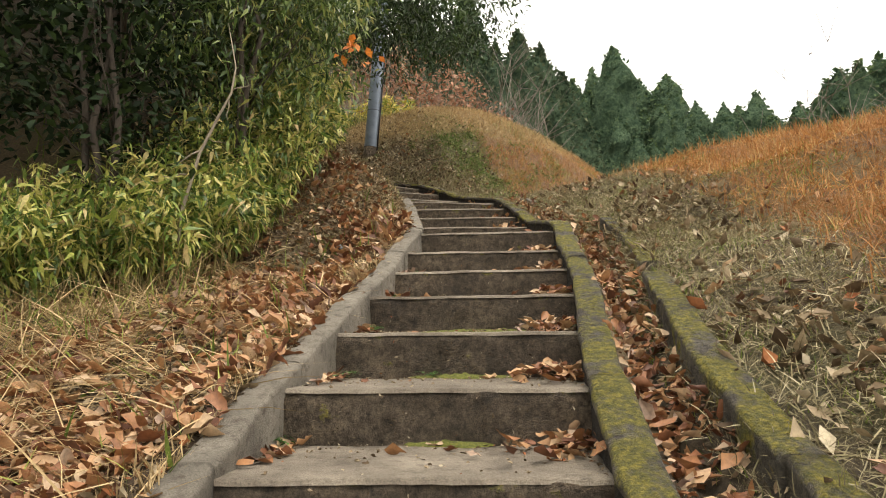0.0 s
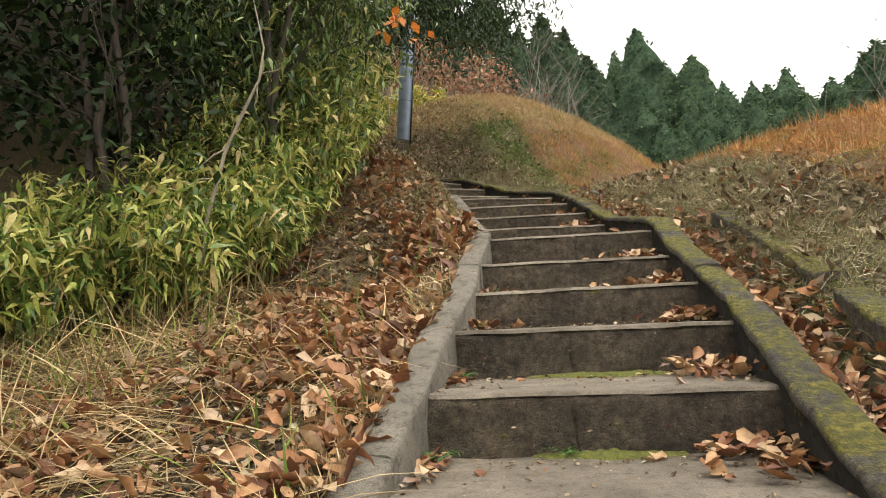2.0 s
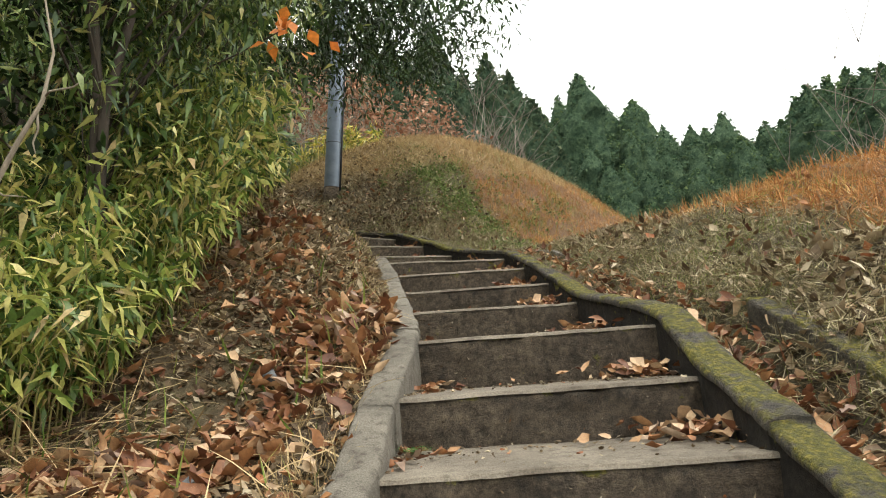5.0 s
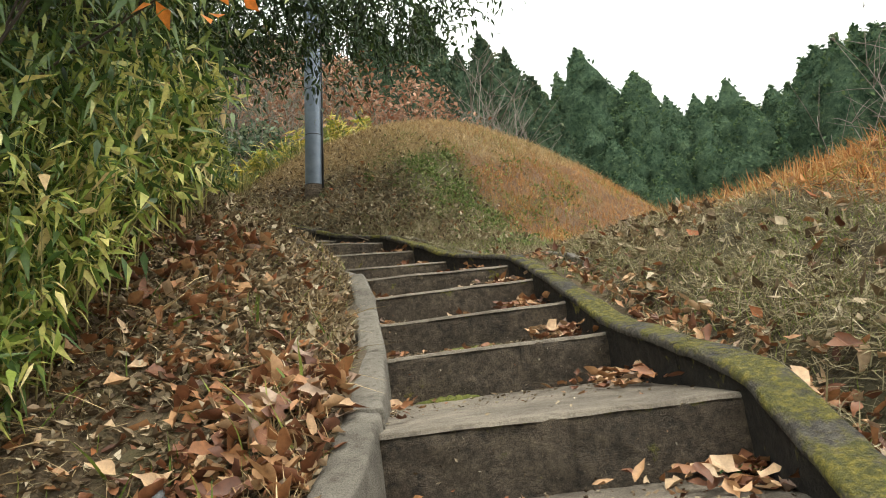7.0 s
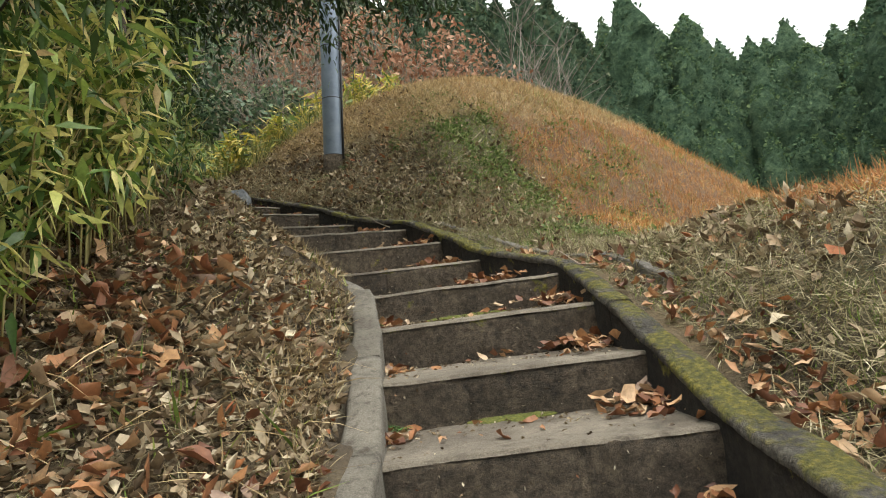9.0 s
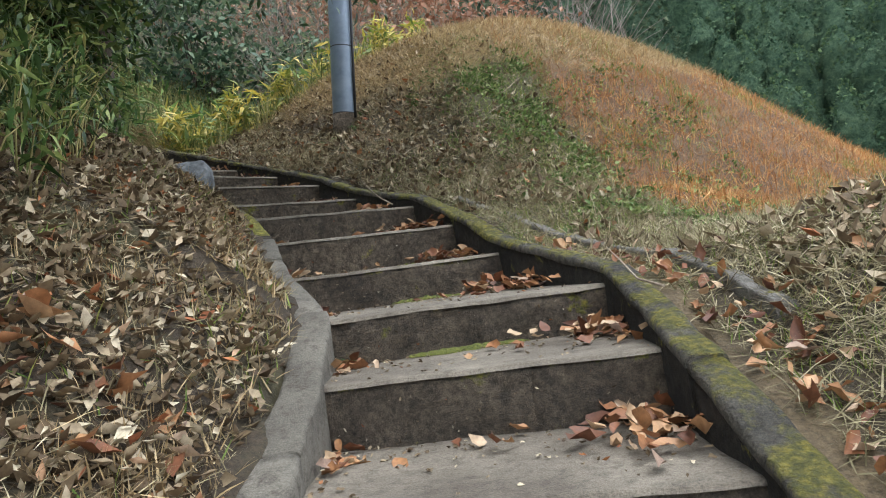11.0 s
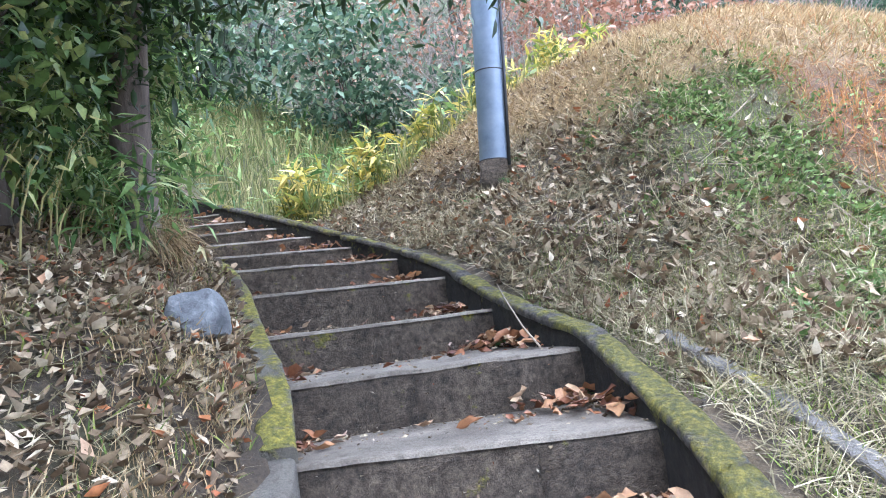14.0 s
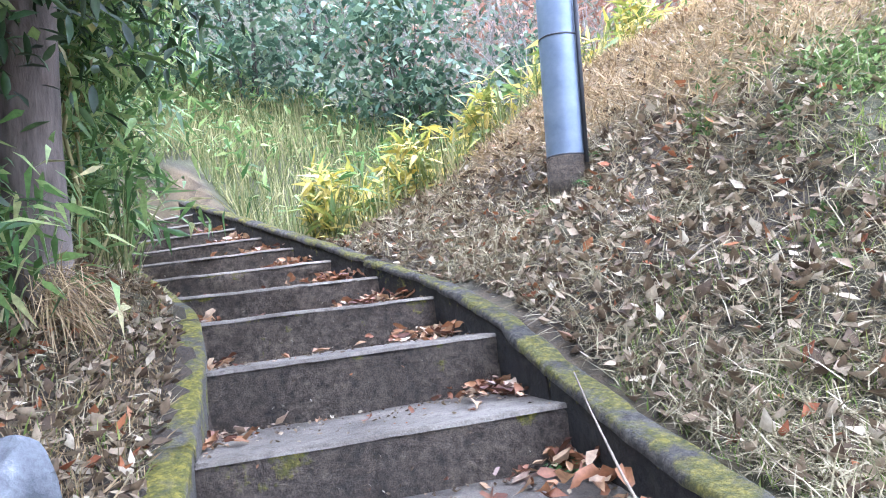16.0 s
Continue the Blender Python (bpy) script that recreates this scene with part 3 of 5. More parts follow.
def kerb(name, line, width, up, deep, material, label, joint=1.15, seed=0, bulge=0.011, below=None, taper=0.0):
    """A kerb of blocks along a line of top points."""
    top = tagged(new(name), label, "kerb", kind="structure")
    pts = [Vector(p) for p in line]
    walk_len = [0.0]
    for a, b in zip(pts[:-1], pts[1:]):
        walk_len.append(walk_len[-1] + (b - a).length)

    def at(d):
        d = min(max(d, 0), walk_len[-1])
        for j in range(len(pts) - 1):
            if d <= walk_len[j + 1]:
                return pts[j].lerp(pts[j + 1], (d - walk_len[j]) / (walk_len[j + 1] - walk_len[j]))
        return pts[-1]

    def soft(d):
        return (at(d - 0.1) + at(d - 0.05) + at(d) * 2 + at(d + 0.05) + at(d + 0.1)) / 6

    r = random.Random(seed)
    start = 0.0
    w, c = width / 2, min(0.014, width * 0.1)
    lip = 0.034 if below else deep
    half = [(0.0, 0.003), (w - c * 3.2, 0.0), (w - c * 1.5, 0.0), (w - c * 0.5, -c * 0.35), (w, -c * 1.3), (w, -c * 1.3 - 0.008), (w, -0.03 if below else -0.14), (w, -lip)]
    prof = [(-a, b) for a, b in half[:0:-1]] + half
    under = [(-w + 0.008, -deep), (-w + 0.008, -0.3), (-w + 0.008, -0.18), (-w + 0.008, -0.11), (-w + 0.008, -0.03), (w - 0.008, -0.03), (w - 0.008, -0.11), (w - 0.008, -0.18), (w - 0.008, -0.3), (w - 0.008, -deep)]
    while start < walk_len[-1] - 0.05:
        end = min(start + joint * r.uniform(0.85, 1.15), walk_len[-1])
        lift = r.uniform(-0.006, 0.006)
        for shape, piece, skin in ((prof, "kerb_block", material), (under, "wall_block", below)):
            if skin is None:
                continue
            bm = bmesh.new()
            n = max(3, int((end - start) / 0.05))
            rings = []
            for i in range(n + 1):
                d = start + 0.004 + (end - start - 0.008) * i / n
                p = soft(d)
                t = (soft(d + 0.04) - soft(d - 0.04))
                side = Vector((t.y, -t.x, 0)).normalized()
                slim = 1 - taper * float(smooth(p.y, 5.5, 8.5))
                p = p - side * w * (1 - slim)
                rings.append([bm.verts.new(p + side * o * slim + Vector((0, 0, up + dz + lift))) for o, dz in shape])
            for r0, r1 in zip(rings[:-1], rings[1:]):
                for k in range(len(shape) - 1):
                    f = bm.faces.new((r0[k], r0[k + 1], r1[k + 1], r1[k]))
                    f.smooth = True
            bm.faces.new(rings[0][::-1])
            bm.faces.new(rings[-1])
            bmesh.ops.recalc_face_normals(bm, faces=bm.faces)
            uneven(bm, bulge, 0.18, seed + start)
            part(piece, bm, skin, top, "damp wall under the coping, with its shade in the colour" if skin is below else "")
        start = end
    return top


def shifted(line, other, dist):
    """A line moved away from another by a distance."""
    out = []
    for a, b in zip(line, other):
        d = np.array([a[0] - b[0], a[1] - b[1]])
        d = d / np.hypot(*d) * dist
        out.append((a[0] + d[0], a[1] + d[1], a[2]))
    return out


kerb("kerb_outer", shifted(RIGHT, LEFT, 0.07), 0.14, 0.07, 0.5, KERB_MOSS, "mossy concrete kerb along the steps", 1.9, 3, below=DAMP_SHADE, taper=0.25)
inner = shifted(LEFT, RIGHT, 0.065)
kerb("kerb_inner", inner[:18], 0.13, 0.04, 0.45, KERB, "grey concrete kerb along the leafy bank", 0.95, 5)
kerb("kerb_upper", inner[17:], 0.125, 0.04, 0.45, KERB_UPPER, "mossy concrete kerb along the upper steps", 1.1, 6)


def gutter_line(pts):
    return [(x, y, float(along(np.array([x]), np.array([y]))[0][0])) for x, y in pts]


kerb("gutter_wall", gutter_line([(0.93, -1.0), (0.945, 1.2), (0.95, 1.9), (0.99, 2.5), (1.15, 3.5)]), 0.13, 0.13, 0.4, KERB_MOSS, "mossy concrete wall of the leaf-filled gutter", 1.6, 8)
kerb("gutter_wall", gutter_line([(1.21, 3.72), (1.3, 4.2), (1.35, 4.8), (1.32, 5.2)]), 0.13, 0.12, 0.4, KERB_MOSS, "broken mossy piece of the gutter wall", 1.6, 9)
kerb("gutter_wall", [(x, y, h1(x, y)) for x, y in ((1.12, 7.7), (1.06, 8.1), (1.0, 8.45), (0.93, 8.8), (0.79, 9.14), (0.6, 9.45), (0.45, 9.63), (0.23, 10.02), (0.06, 10.25), (-0.06, 10.38))], 0.075, 0.04, 0.3, EDGING, "thin curved grey gutter edge in the grass", 1.4, 10)

# ---- pole ----
pole = tagged(new("utility_pole"), "blue-grey utility pole with a black cable, leaning slightly", "utility pole")
pole.matrix_world = pose(-1.44, 12.86, h1(-1.44, 12.86) - 0.1, 0, 4.6, 0)
bm = bmesh.new()
tube(bm, [(0, 0, 0), (0, 0, 0.3)], (0.135, 0.132), 24)
part("concrete_base", bm, RISER, pole, "grey concrete foot")
bm = bmesh.new()
tube(bm, [(0, 0, 0.28), (0, 0, 0.29), (0, 0, 3.0), (0, 0, 8.5)], (0.126, 0.129, 0.124, 0.112), 28)
part("shaft", bm, POLE_PAINT, pole)
for zc in (0.3, 1.05, 1.75):
    bm = bmesh.new()
    tube(bm, [(0, 0, zc), (0, 0, zc + 0.005), (0, 0, zc + 0.01)], (0.1305, 0.131, 0.1305), 28)
    part("band", bm, BLACK_CABLE, pole, "thin dark steel band")
bm = bmesh.new()
tube(bm, [(0.137, -0.05, 0.25), (0.138, -0.05, 1.0), (0.137, -0.05, 2.5), (0.13, -0.05, 8.0)], (0.014,) * 4, 8)
part("cable", bm, BLACK_CABLE, pole, "black cable up the side")

# ---- rocks ----


def rock(x, y, size, seed, label, flat=0.6):
    bm = bmesh.new()
    bmesh.ops.create_icosphere(bm, subdivisions=4, radius=1)
    r = random.Random(seed)
    cuts = [(Vector((r.gauss(0, 1), r.gauss(0, 1), r.gauss(0, 1))).normalized(), r.uniform(0.46, 0.7)) for _ in range(9)]
    for v in bm.verts:
        for n, d in cuts:
            k = v.co.dot(n)
            if k > d:
                v.co -= n * (k - d)
        v.co += noise.noise_vector(v.co * 3 + Vector((seed, 0, 0))) * 0.03 + noise.noise_vector(v.co * 9) * 0.015
        v.co.x *= size
        v.co.y *= size * 0.8
        v.co.z *= size * flat
    ob = part("rock", bm, ROCK)
    ob.matrix_world = pose(x, y, h1(x, y) + size * flat * 0.28, r.uniform(-12, 12), r.uniform(-12, 12), r.uniform(0, 180))
    return tagged(ob, label, "rock")


rock(-1.64, 9.58, 0.16, 17, "angular blue-grey rock on the leafy bank", 0.95)
rock(-0.86, 5.5, 0.10, 9, "small rounded grey stone among fallen leaves")
rock(-0.95, 4.75, 0.09, 12, "small grey stone among fallen leaves")

# ---- woods on the inner side ----
EDGE = [(-6.7, 1.2), (-4.9, 2.7), (-3.6, 3.7), (-2.6, 4.35), (-1.95, 4.7), (-1.62, 5.5), (-1.3, 6.3), (-1.25, 7.2), (-1.35, 8.1), (-1.75, 8.9), (-2.2, 9.5), (-2.65, 9.95)]


def on_edge(t):
    """Places along the thicket's foot for t from 0 to 1, with the way into the thicket."""
    e = np.array(EDGE)
    seg = np.hypot(*(e[1:] - e[:-1]).T)
    c = np.concatenate([[0], np.cumsum(seg)]) / seg.sum()
    x, y = np.interp(t, c, e[:, 0]), np.interp(t, c, e[:, 1])
    x2, y2 = np.interp(t + 0.01, c, e[:, 0]), np.interp(t + 0.01, c, e[:, 1])
    x1, y1 = np.interp(t - 0.01, c, e[:, 0]), np.interp(t - 0.01, c, e[:, 1])
    dx, dy = x2 - x1, y2 - y1
    n = np.maximum(np.hypot(dx, dy), 1e-6)
    return x, y, -dy / n, dx / n


def bamboo_clump(t0, t1, stems, per, tall, material, label, seed, size=(0.11, 0.19)):
    """Dwarf bamboo: thin culms bowing outward with drooping narrow leaves."""
    r = np.random.default_rng(seed)
    top = tagged(new("bamboo_clump"), label, "bamboo", "bamboo along the steps")
    t = r.uniform(t0, t1, stems)
    x, y, ix, iy = on_edge(t)
    inn = r.uniform(-0.05, 0.9, stems) ** 1.0
    x, y = x + ix * inn, y + iy * inn
    z = height(x, y)
    hgt = tall * r.uniform(0.45, 1.1, stems) * (0.75 + 0.3 * inn)
    bow = r.uniform(0.1, 0.42, stems) * hgt
    ang = r.uniform(-0.9, 0.9, stems)
    bx, by = -(ix * np.cos(ang) - iy * np.sin(ang)), -(ix * np.sin(ang) + iy * np.cos(ang))
    bm = bmesh.new()
    for i in range(stems):
        pts = [(x[i] + bx[i] * bow[i] * k * k, y[i] + by[i] * bow[i] * k * k, z[i] - 0.05 + hgt[i] * (k - 0.22 * k ** 3)) for k in (0, 0.4, 0.75, 1.0)]
        tube(bm, pts, (0.005, 0.0045, 0.003, 0.0015), 4)
    part("culm", bm, CULM, top, "thin yellowish culms")["kind"] = "stuff"
    n = stems * per
    i = r.integers(0, stems, n)
    k = r.uniform(0.25, 1.02, n) ** 0.8
    px = x[i] + bx[i] * bow[i] * k * k + r.normal(0, 0.05, n)
    py = y[i] + by[i] * bow[i] * k * k + r.normal(0, 0.05, n)
    pz = z[i] + hgt[i] * (k - 0.22 * k ** 3) + r.normal(0, 0.04, n)
    leaves("leaves", LANCE, np.stack([px, py, pz], 1), r.uniform(0, 6.28, n), r.normal(-0.45, 0.5, n), r.normal(0, 0.6, n), r.uniform(*size, n), material, top, r.uniform(0.7, 1.9, n))
    return top


def shrub(x, y, tall, wide, count, material, label, seed, size=(0.06, 0.11), low=0.25, name="evergreen_shrub", category="shrub", shape=BROAD, group="shrubs of the thicket", trunk=0.035, zbase=None, clumps=70, bark=None, widen=(0.8, 1.3), droop=-0.35):
    """A shrub or small tree: stems that fork, and leaves in sprays round the twig ends."""
    r = np.random.default_rng(seed)
    top = tagged(new(name), label, category, group)
    z0 = (h1(x, y) if zbase is None else zbase) - 0.05
    bm = bmesh.new()
    centre = []
    for s in range(clumps):
        a, rad = r.uniform(0, 6.28), wide * math.sqrt(r.uniform(0.02, 1))
        hz = tall * r.uniform(low, 1.0)
        env = math.sin(min(max((hz / tall - low * 0.6) / (1 - low * 0.6), 0.05), 0.97) * math.pi) ** 0.5
        centre.append((x + rad * env * math.cos(a), y + rad * env * math.sin(a), z0 + hz))
    stems = 3 if trunk < 0.06 else 1
    for s in range(stems):
        a = r.uniform(0, 6.28)
        lean = wide * 0.25 if stems > 1 else wide * 0.08
        tip = (x + lean * math.cos(a), y + lean * math.sin(a), z0 + tall * 0.85)
        tube(bm, wander((x + 0.1 * s * math.cos(a), y + 0.1 * s * math.sin(a), z0), tip, 5, tall * 0.025, seed + s), [trunk * f for f in (1.15, 0.95, 0.8, 0.62, 0.42, 0.2)], 8)
    for c in centre[:: 2]:
        hb = z0 + (c[2] - z0) * r.uniform(0.45, 0.8)
        tube(bm, wander((x + (c[0] - x) * 0.12, y + (c[1] - y) * 0.12, hb), c, 3, 0.05, seed + len(bm.verts)), [trunk * f for f in (0.3, 0.22, 0.14, 0.06)], 4)
    stems_part = part("trunk", bm, bark or BARK, top)
    if bark is CULM:
        stems_part["kind"] = "stuff"
    n = count
    i = r.integers(0, clumps, n)
    c = np.array(centre)[i]
    spray = wide * 0.17 + 0.08
    off = r.normal(0, 1, (n, 3)) * np.array([spray, spray, spray * 0.62])
    leaves("crown", shape, c + off, r.uniform(0, 6.28, n), r.normal(droop, 0.5, n), r.normal(0, 0.6, n), r.uniform(*size, n), material, top, r.uniform(*widen, n))
    return top


for k, (t0, t1) in enumerate([(0.0, 0.16), (0.14, 0.28), (0.26, 0.4)]):
    bamboo_clump(t0, t1, 150, 12, 0.72, SASA_GREEN, "low green dwarf bamboo with arching blades", 20 + k, (0.12, 0.34))
for k, (t0, t1) in enumerate([(0.4, 0.5), (0.48, 0.58), (0.56, 0.66), (0.64, 0.74)]):
    bamboo_clump(t0, t1, 180, 36, 1.15 + 0.1 * k, SASA, "yellow-green dwarf bamboo with narrow drooping leaves", 30 + k, (0.07, 0.15))
for k, (t0, t1) in enumerate([(0.72, 0.84), (0.82, 1.0)]):
    bamboo_clump(t0, t1, 130, 22, 0.85, EVERGREEN, "dark dwarf bamboo at the foot of the trees", 40 + k, (0.05, 0.11))

# evergreen shrubs and trees above the bamboo, set back towards the foot of the stair
for k, (x, y, tall, wide, count) in enumerate([
    (-1.85, 5.9, 3.4, 0.85, 9000), (-1.72, 6.8, 3.6, 0.85, 9000), (-1.85, 7.9, 3.6, 0.85, 9000), (-2.6, 5.2, 3.8, 1.0, 6500),
    (-2.8, 8.9, 4.2, 1.1, 6500), (-3.3, 6.4, 5.2, 1.4, 8000), (-3.2, 7.8, 5.4, 1.4, 8000)]):
    if k < 3:
        shrub(x, y, tall, wide, 8500, EVERGREEN, "dense evergreen shrub with drooping narrow leaves above dwarf bamboo", 60 + k, (0.06, 0.135), low=0.28, shape=LANCE, widen=(0.9, 1.7), droop=-0.6, clumps=55)
    else:
        shrub(x, y, tall, wide, int(count * 0.7), EVERGREEN_SHADED, "dense glossy evergreen shrub in the thicket, coloured dark for shade", 60 + k, low=0.28)
# Back trees added to keep sky light out of the thicket's interior.
for k, (x, y, tall, wide, count) in enumerate([
    (-4.1, 5.2, 5.5, 1.6, 3800), (-5.4, 4.6, 5.8, 1.7, 3800), (-6.8, 3.4, 6.0, 1.8, 3000), (-5.0, 7.2, 6.5, 1.8, 3000), (-6.8, 6.2, 6.5, 2.0, 4500),
    (-8.6, 4.4, 6.5, 2.2, 3000), (-4.6, 9.0, 6.0, 1.6, 3000), (-8.5, 8.5, 7.0, 2.4, 3000), (-8.6, 1.6, 6.5, 2.2, 3000), (-11.0, 6.0, 7.5, 2.8, 3000)]):
    shrub(x, y, tall, wide, count, EVERGREEN_SHADED, "evergreen tree in the thicket, coloured dark for its shade", 80 + k, (0.09, 0.16), low=0.3, name="evergreen_tree", category="tree", group="trees of the thicket", trunk=0.07, clumps=80)

for k, (x, y, tall, count) in enumerate([(-4.2, 11.2, 2.6, 3200), (-5.4, 11.6, 3.0, 3200), (-3.9, 10.4, 2.8, 2600), (-3.15, 10.78, 1.9, 2200), (-3.6, 10.95, 2.1, 2200)]):
    shrub(x, y, tall, 0.4 if tall < 2.2 else 0.75, count, SASA_GREEN, "tall bright green bamboo behind the oak", 170 + k, (0.1, 0.2), low=0.1, name="bamboo", category="bamboo", shape=LANCE, group="bamboo behind the oak", trunk=0.012, clumps=60, bark=CULM)

for k, (x, y, tall, wide, count) in enumerate([(-2.3, 9.25, 2.8, 0.5, 5500), (-2.75, 9.7, 3.0, 0.5, 5500), (-3.3, 9.9, 3.2, 0.7, 4500)]):
    shrub(x, y, tall, wide, count, EVERGREEN, "dark glossy evergreen shrub beside the oak", 180 + k, (0.05, 0.1), low=0.1, clumps=60)

# tree beside the upper steps whose crown hangs over them
tree = tagged(new("evergreen_oak"), "evergreen oak with a grey trunk overhanging the steps", "tree")
tx, ty = -2.58, 10.25
tz = h1(tx, ty) - 0.1
bm = bmesh.new()
tube(bm, [(tx + 0.02, ty, tz), (tx, ty, tz + 0.12), (tx - 0.02, ty, tz + 0.7), (tx + 0.03, ty, tz + 1.5), (tx + 0.1, ty - 0.1, tz + 2.4), (tx + 0.25, ty - 0.2, tz + 3.6), (tx + 0.3, ty - 0.2, tz + 5.0)], (0.135, 0.11, 0.1, 0.095, 0.09, 0.075, 0.04), 14)
uneven(bm, 0.012, 0.12, 5)
OAK_BARK = bark_mat("grey_oak_bark", (0.035, 0.027, 0.021), (0.2, 0.16, 0.13), 12)
part("trunk", bm, OAK_BARK, tree)
for k in range(12):
    a = -0.9 + 0.35 * k
    zb = tz + 1.9 + 0.2 * k
    tip = (tx + 0.15 + 1.9 * math.cos(a), ty - 0.3 + 1.9 * math.sin(a), zb + 0.5)
    bm = bmesh.new()
    tube(bm, wander((tx + 0.12, ty - 0.1, zb), tip, 4, 0.12, 300 + k), (0.045, 0.035, 0.026, 0.016, 0.007), 6)
    part("limb", bm, OAK_BARK, tree)
r = np.random.default_rng(11)
cl = []
for k in range(150):
    a, rad = r.uniform(0, 6.28), 2.3 * math.sqrt(r.uniform(0, 1))
    cl.append((tx + 1.05 + 1.1 * rad * math.cos(a), ty - 0.5 + 0.8 * rad * math.sin(a), tz + 1.35 + 0.1 * rad + 2.6 * r.uniform(0, 1) ** 1.5))
for k in range(26):
    cl.append((tx + r.uniform(-0.9, 0.3), ty - r.uniform(0.1, 1.4), tz + r.uniform(1.0, 2.4)))
n = 32000
c = np.array(cl)[r.integers(0, len(cl), n)] + r.normal(0, 1, (n, 3)) * np.array([0.26, 0.26, 0.15])
leaves("crown", OVAL, c, r.uniform(0, 6.28, n), r.normal(-0.6, 0.5, n), r.normal(0, 0.6, n), r.uniform(0.07, 0.125, n), OAK_LEAF, tree, r.uniform(0.7, 1.1, n))

# bare grey branch that leans out of the bamboo
branch = tagged(new("dead_branch"), "bare grey dead branch leaning out of the bamboo", "branch")
bm = bmesh.new()
tube(bm, [(-1.98, 4.85, h1(-1.98, 4.85) - 0.05), (-1.92, 4.87, 2.3), (-1.82, 4.9, 2.72), (-1.68, 4.9, 3.02), (-1.6, 4.92, 3.2), (-1.58, 4.95, 3.42), (-1.66, 4.98, 3.8)], (0.016, 0.014, 0.012, 0.0105, 0.009, 0.006, 0.003), 7)
tube(bm, wander((-1.8, 4.9, 2.75), (-2.02, 4.85, 2.62), 3, 0.02, 1), (0.009, 0.007, 0.005, 0.002), 5)
tube(bm, wander((-1.7, 4.9, 3.0), (-1.78, 4.86, 3.1), 3, 0.02, 2), (0.006, 0.005, 0.004, 0.002), 5)
tube(bm, wander((-1.62, 4.92, 3.15), (-1.62, 4.92, 2.98), 3, 0.02, 3), (0.006, 0.005, 0.004, 0.002), 5)
tube(bm, wander((-1.86, 4.88, 2.55), (-2.12, 4.8, 2.5), 4, 0.03, 6), (0.007, 0.006, 0.005, 0.003, 0.0015), 5)
tube(bm, wander((-1.76, 4.9, 2.85), (-1.6, 4.84, 2.78), 4, 0.03, 7), (0.006, 0.005, 0.004, 0.003, 0.0015), 5)
tube(bm, wander((-1.6, 4.93, 3.22), (-1.45, 4.9, 3.26), 3, 0.02, 4), (0.006, 0.005, 0.004, 0.002), 5)
part("limb", bm, DEADWOOD, branch)

# spray of orange leaves in the thicket
spray = tagged(new("orange_leaf_spray"), "twig with orange autumn leaves in the green thicket", "twig")
r = np.random.default_rng(5)
bm = bmesh.new()
tube(bm, wander((-1.75, 6.2, 3.75), (-0.7, 5.85, 4.03), 5, 0.04, 3), (0.008, 0.007, 0.006, 0.005, 0.004, 0.002), 5)
part("stalk", bm, BARK, spray)
p = np.array([(-0.72, 5.85, 4.01)]) + r.normal(0, 1, (16, 3)) * np.array([0.1, 0.08, 0.09])
leaves("leaves", BROAD, p, r.uniform(0, 6.28, 16), r.normal(-0.6, 0.5, 16), r.normal(0, 0.5, 16), r.uniform(0.08, 0.13, 16), ORANGE, spray, 1.5)

# ---- loose ground cover ----


def cover(name, n, x0, x1, y0, y1, keep, shape, size, material, label, category, seed, lift=(0.0, 0.02), pitch=(0.0, 0.25), widen=(0.8, 1.3), roll=0.5):
    r = np.random.default_rng(seed)
    x, y = r.uniform(x0, x1, n), r.uniform(y0, y1, n)
    s, u = along(x, y)
    ok = keep(x, y, u) > r.uniform(0, 1, n)
    ok &= (u > 0.72 - 0.05 * smooth(y, 5.5, 8.5)) | (u < -0.665)
    x, y = x[ok], y[ok]
    k = len(x)
    z = height(x, y) + r.uniform(*lift, k)
    ob = leaves(name, shape, np.stack([x, y, z], 1), r.uniform(0, 6.28, k), r.normal(*pitch, k), r.normal(0, roll, k), r.uniform(*size, k), material, None, r.uniform(*widen, k))
    return stuff(ob, label, category)


def patch(x, y, size, seed, lo=0.0, hi=0.5):
    return smooth(lumps(x, y, size, 1.0, seed), lo, hi)


# inner side: leaf litter, dry stalks, some green
cover("fallen_leaves", 38000, -3.2, 0.0, 0.0, 7.2, lambda x, y, u: np.where(u < 0, (0.12 + 0.75 * patch(x, y, 0.6, 6.0, -0.3, 0.35)) * (1 - 0.85 * smooth(-u - 1.1 * (1 - smooth(y, 1.8, 3.4)), 1.4, 2.5)) * (1 - 0.75 * smooth(y, 5.6, 7.0)), 0), DRY, (0.05, 0.125), FALLEN, "orange-brown fallen leaves on the bank", "leaf litter", 1, (0.0, 0.05), (0.05, 0.4))
cover("dry_stalks", 24000, -3.8, 0.0, 0.0, 7.0, lambda x, y, u: np.where(u < 0, 0.22 + 0.78 * smooth(-u, 1.0, 1.8), 0) * (1 - 0.7 * smooth(y, 3.6, 5.2)), BLADE, (0.12, 0.42), STRAW, "pale dry grass stalks lying on the bank", "dry grass", 2, (0.0, 0.08), (0.1, 0.25), (0.25, 0.5))
cover("leaf_mould", 30000, -2.6, 0.0, 0.0, 7.0, lambda x, y, u: np.where(u < 0, 0.9 * (1 - smooth(-u, 1.7, 2.4)), 0), CURL, (0.02, 0.06), FALLEN_PALE, "small broken dead leaves under the larger ones", "leaf litter", 41, (0.0, 0.015), (0.0, 0.4))
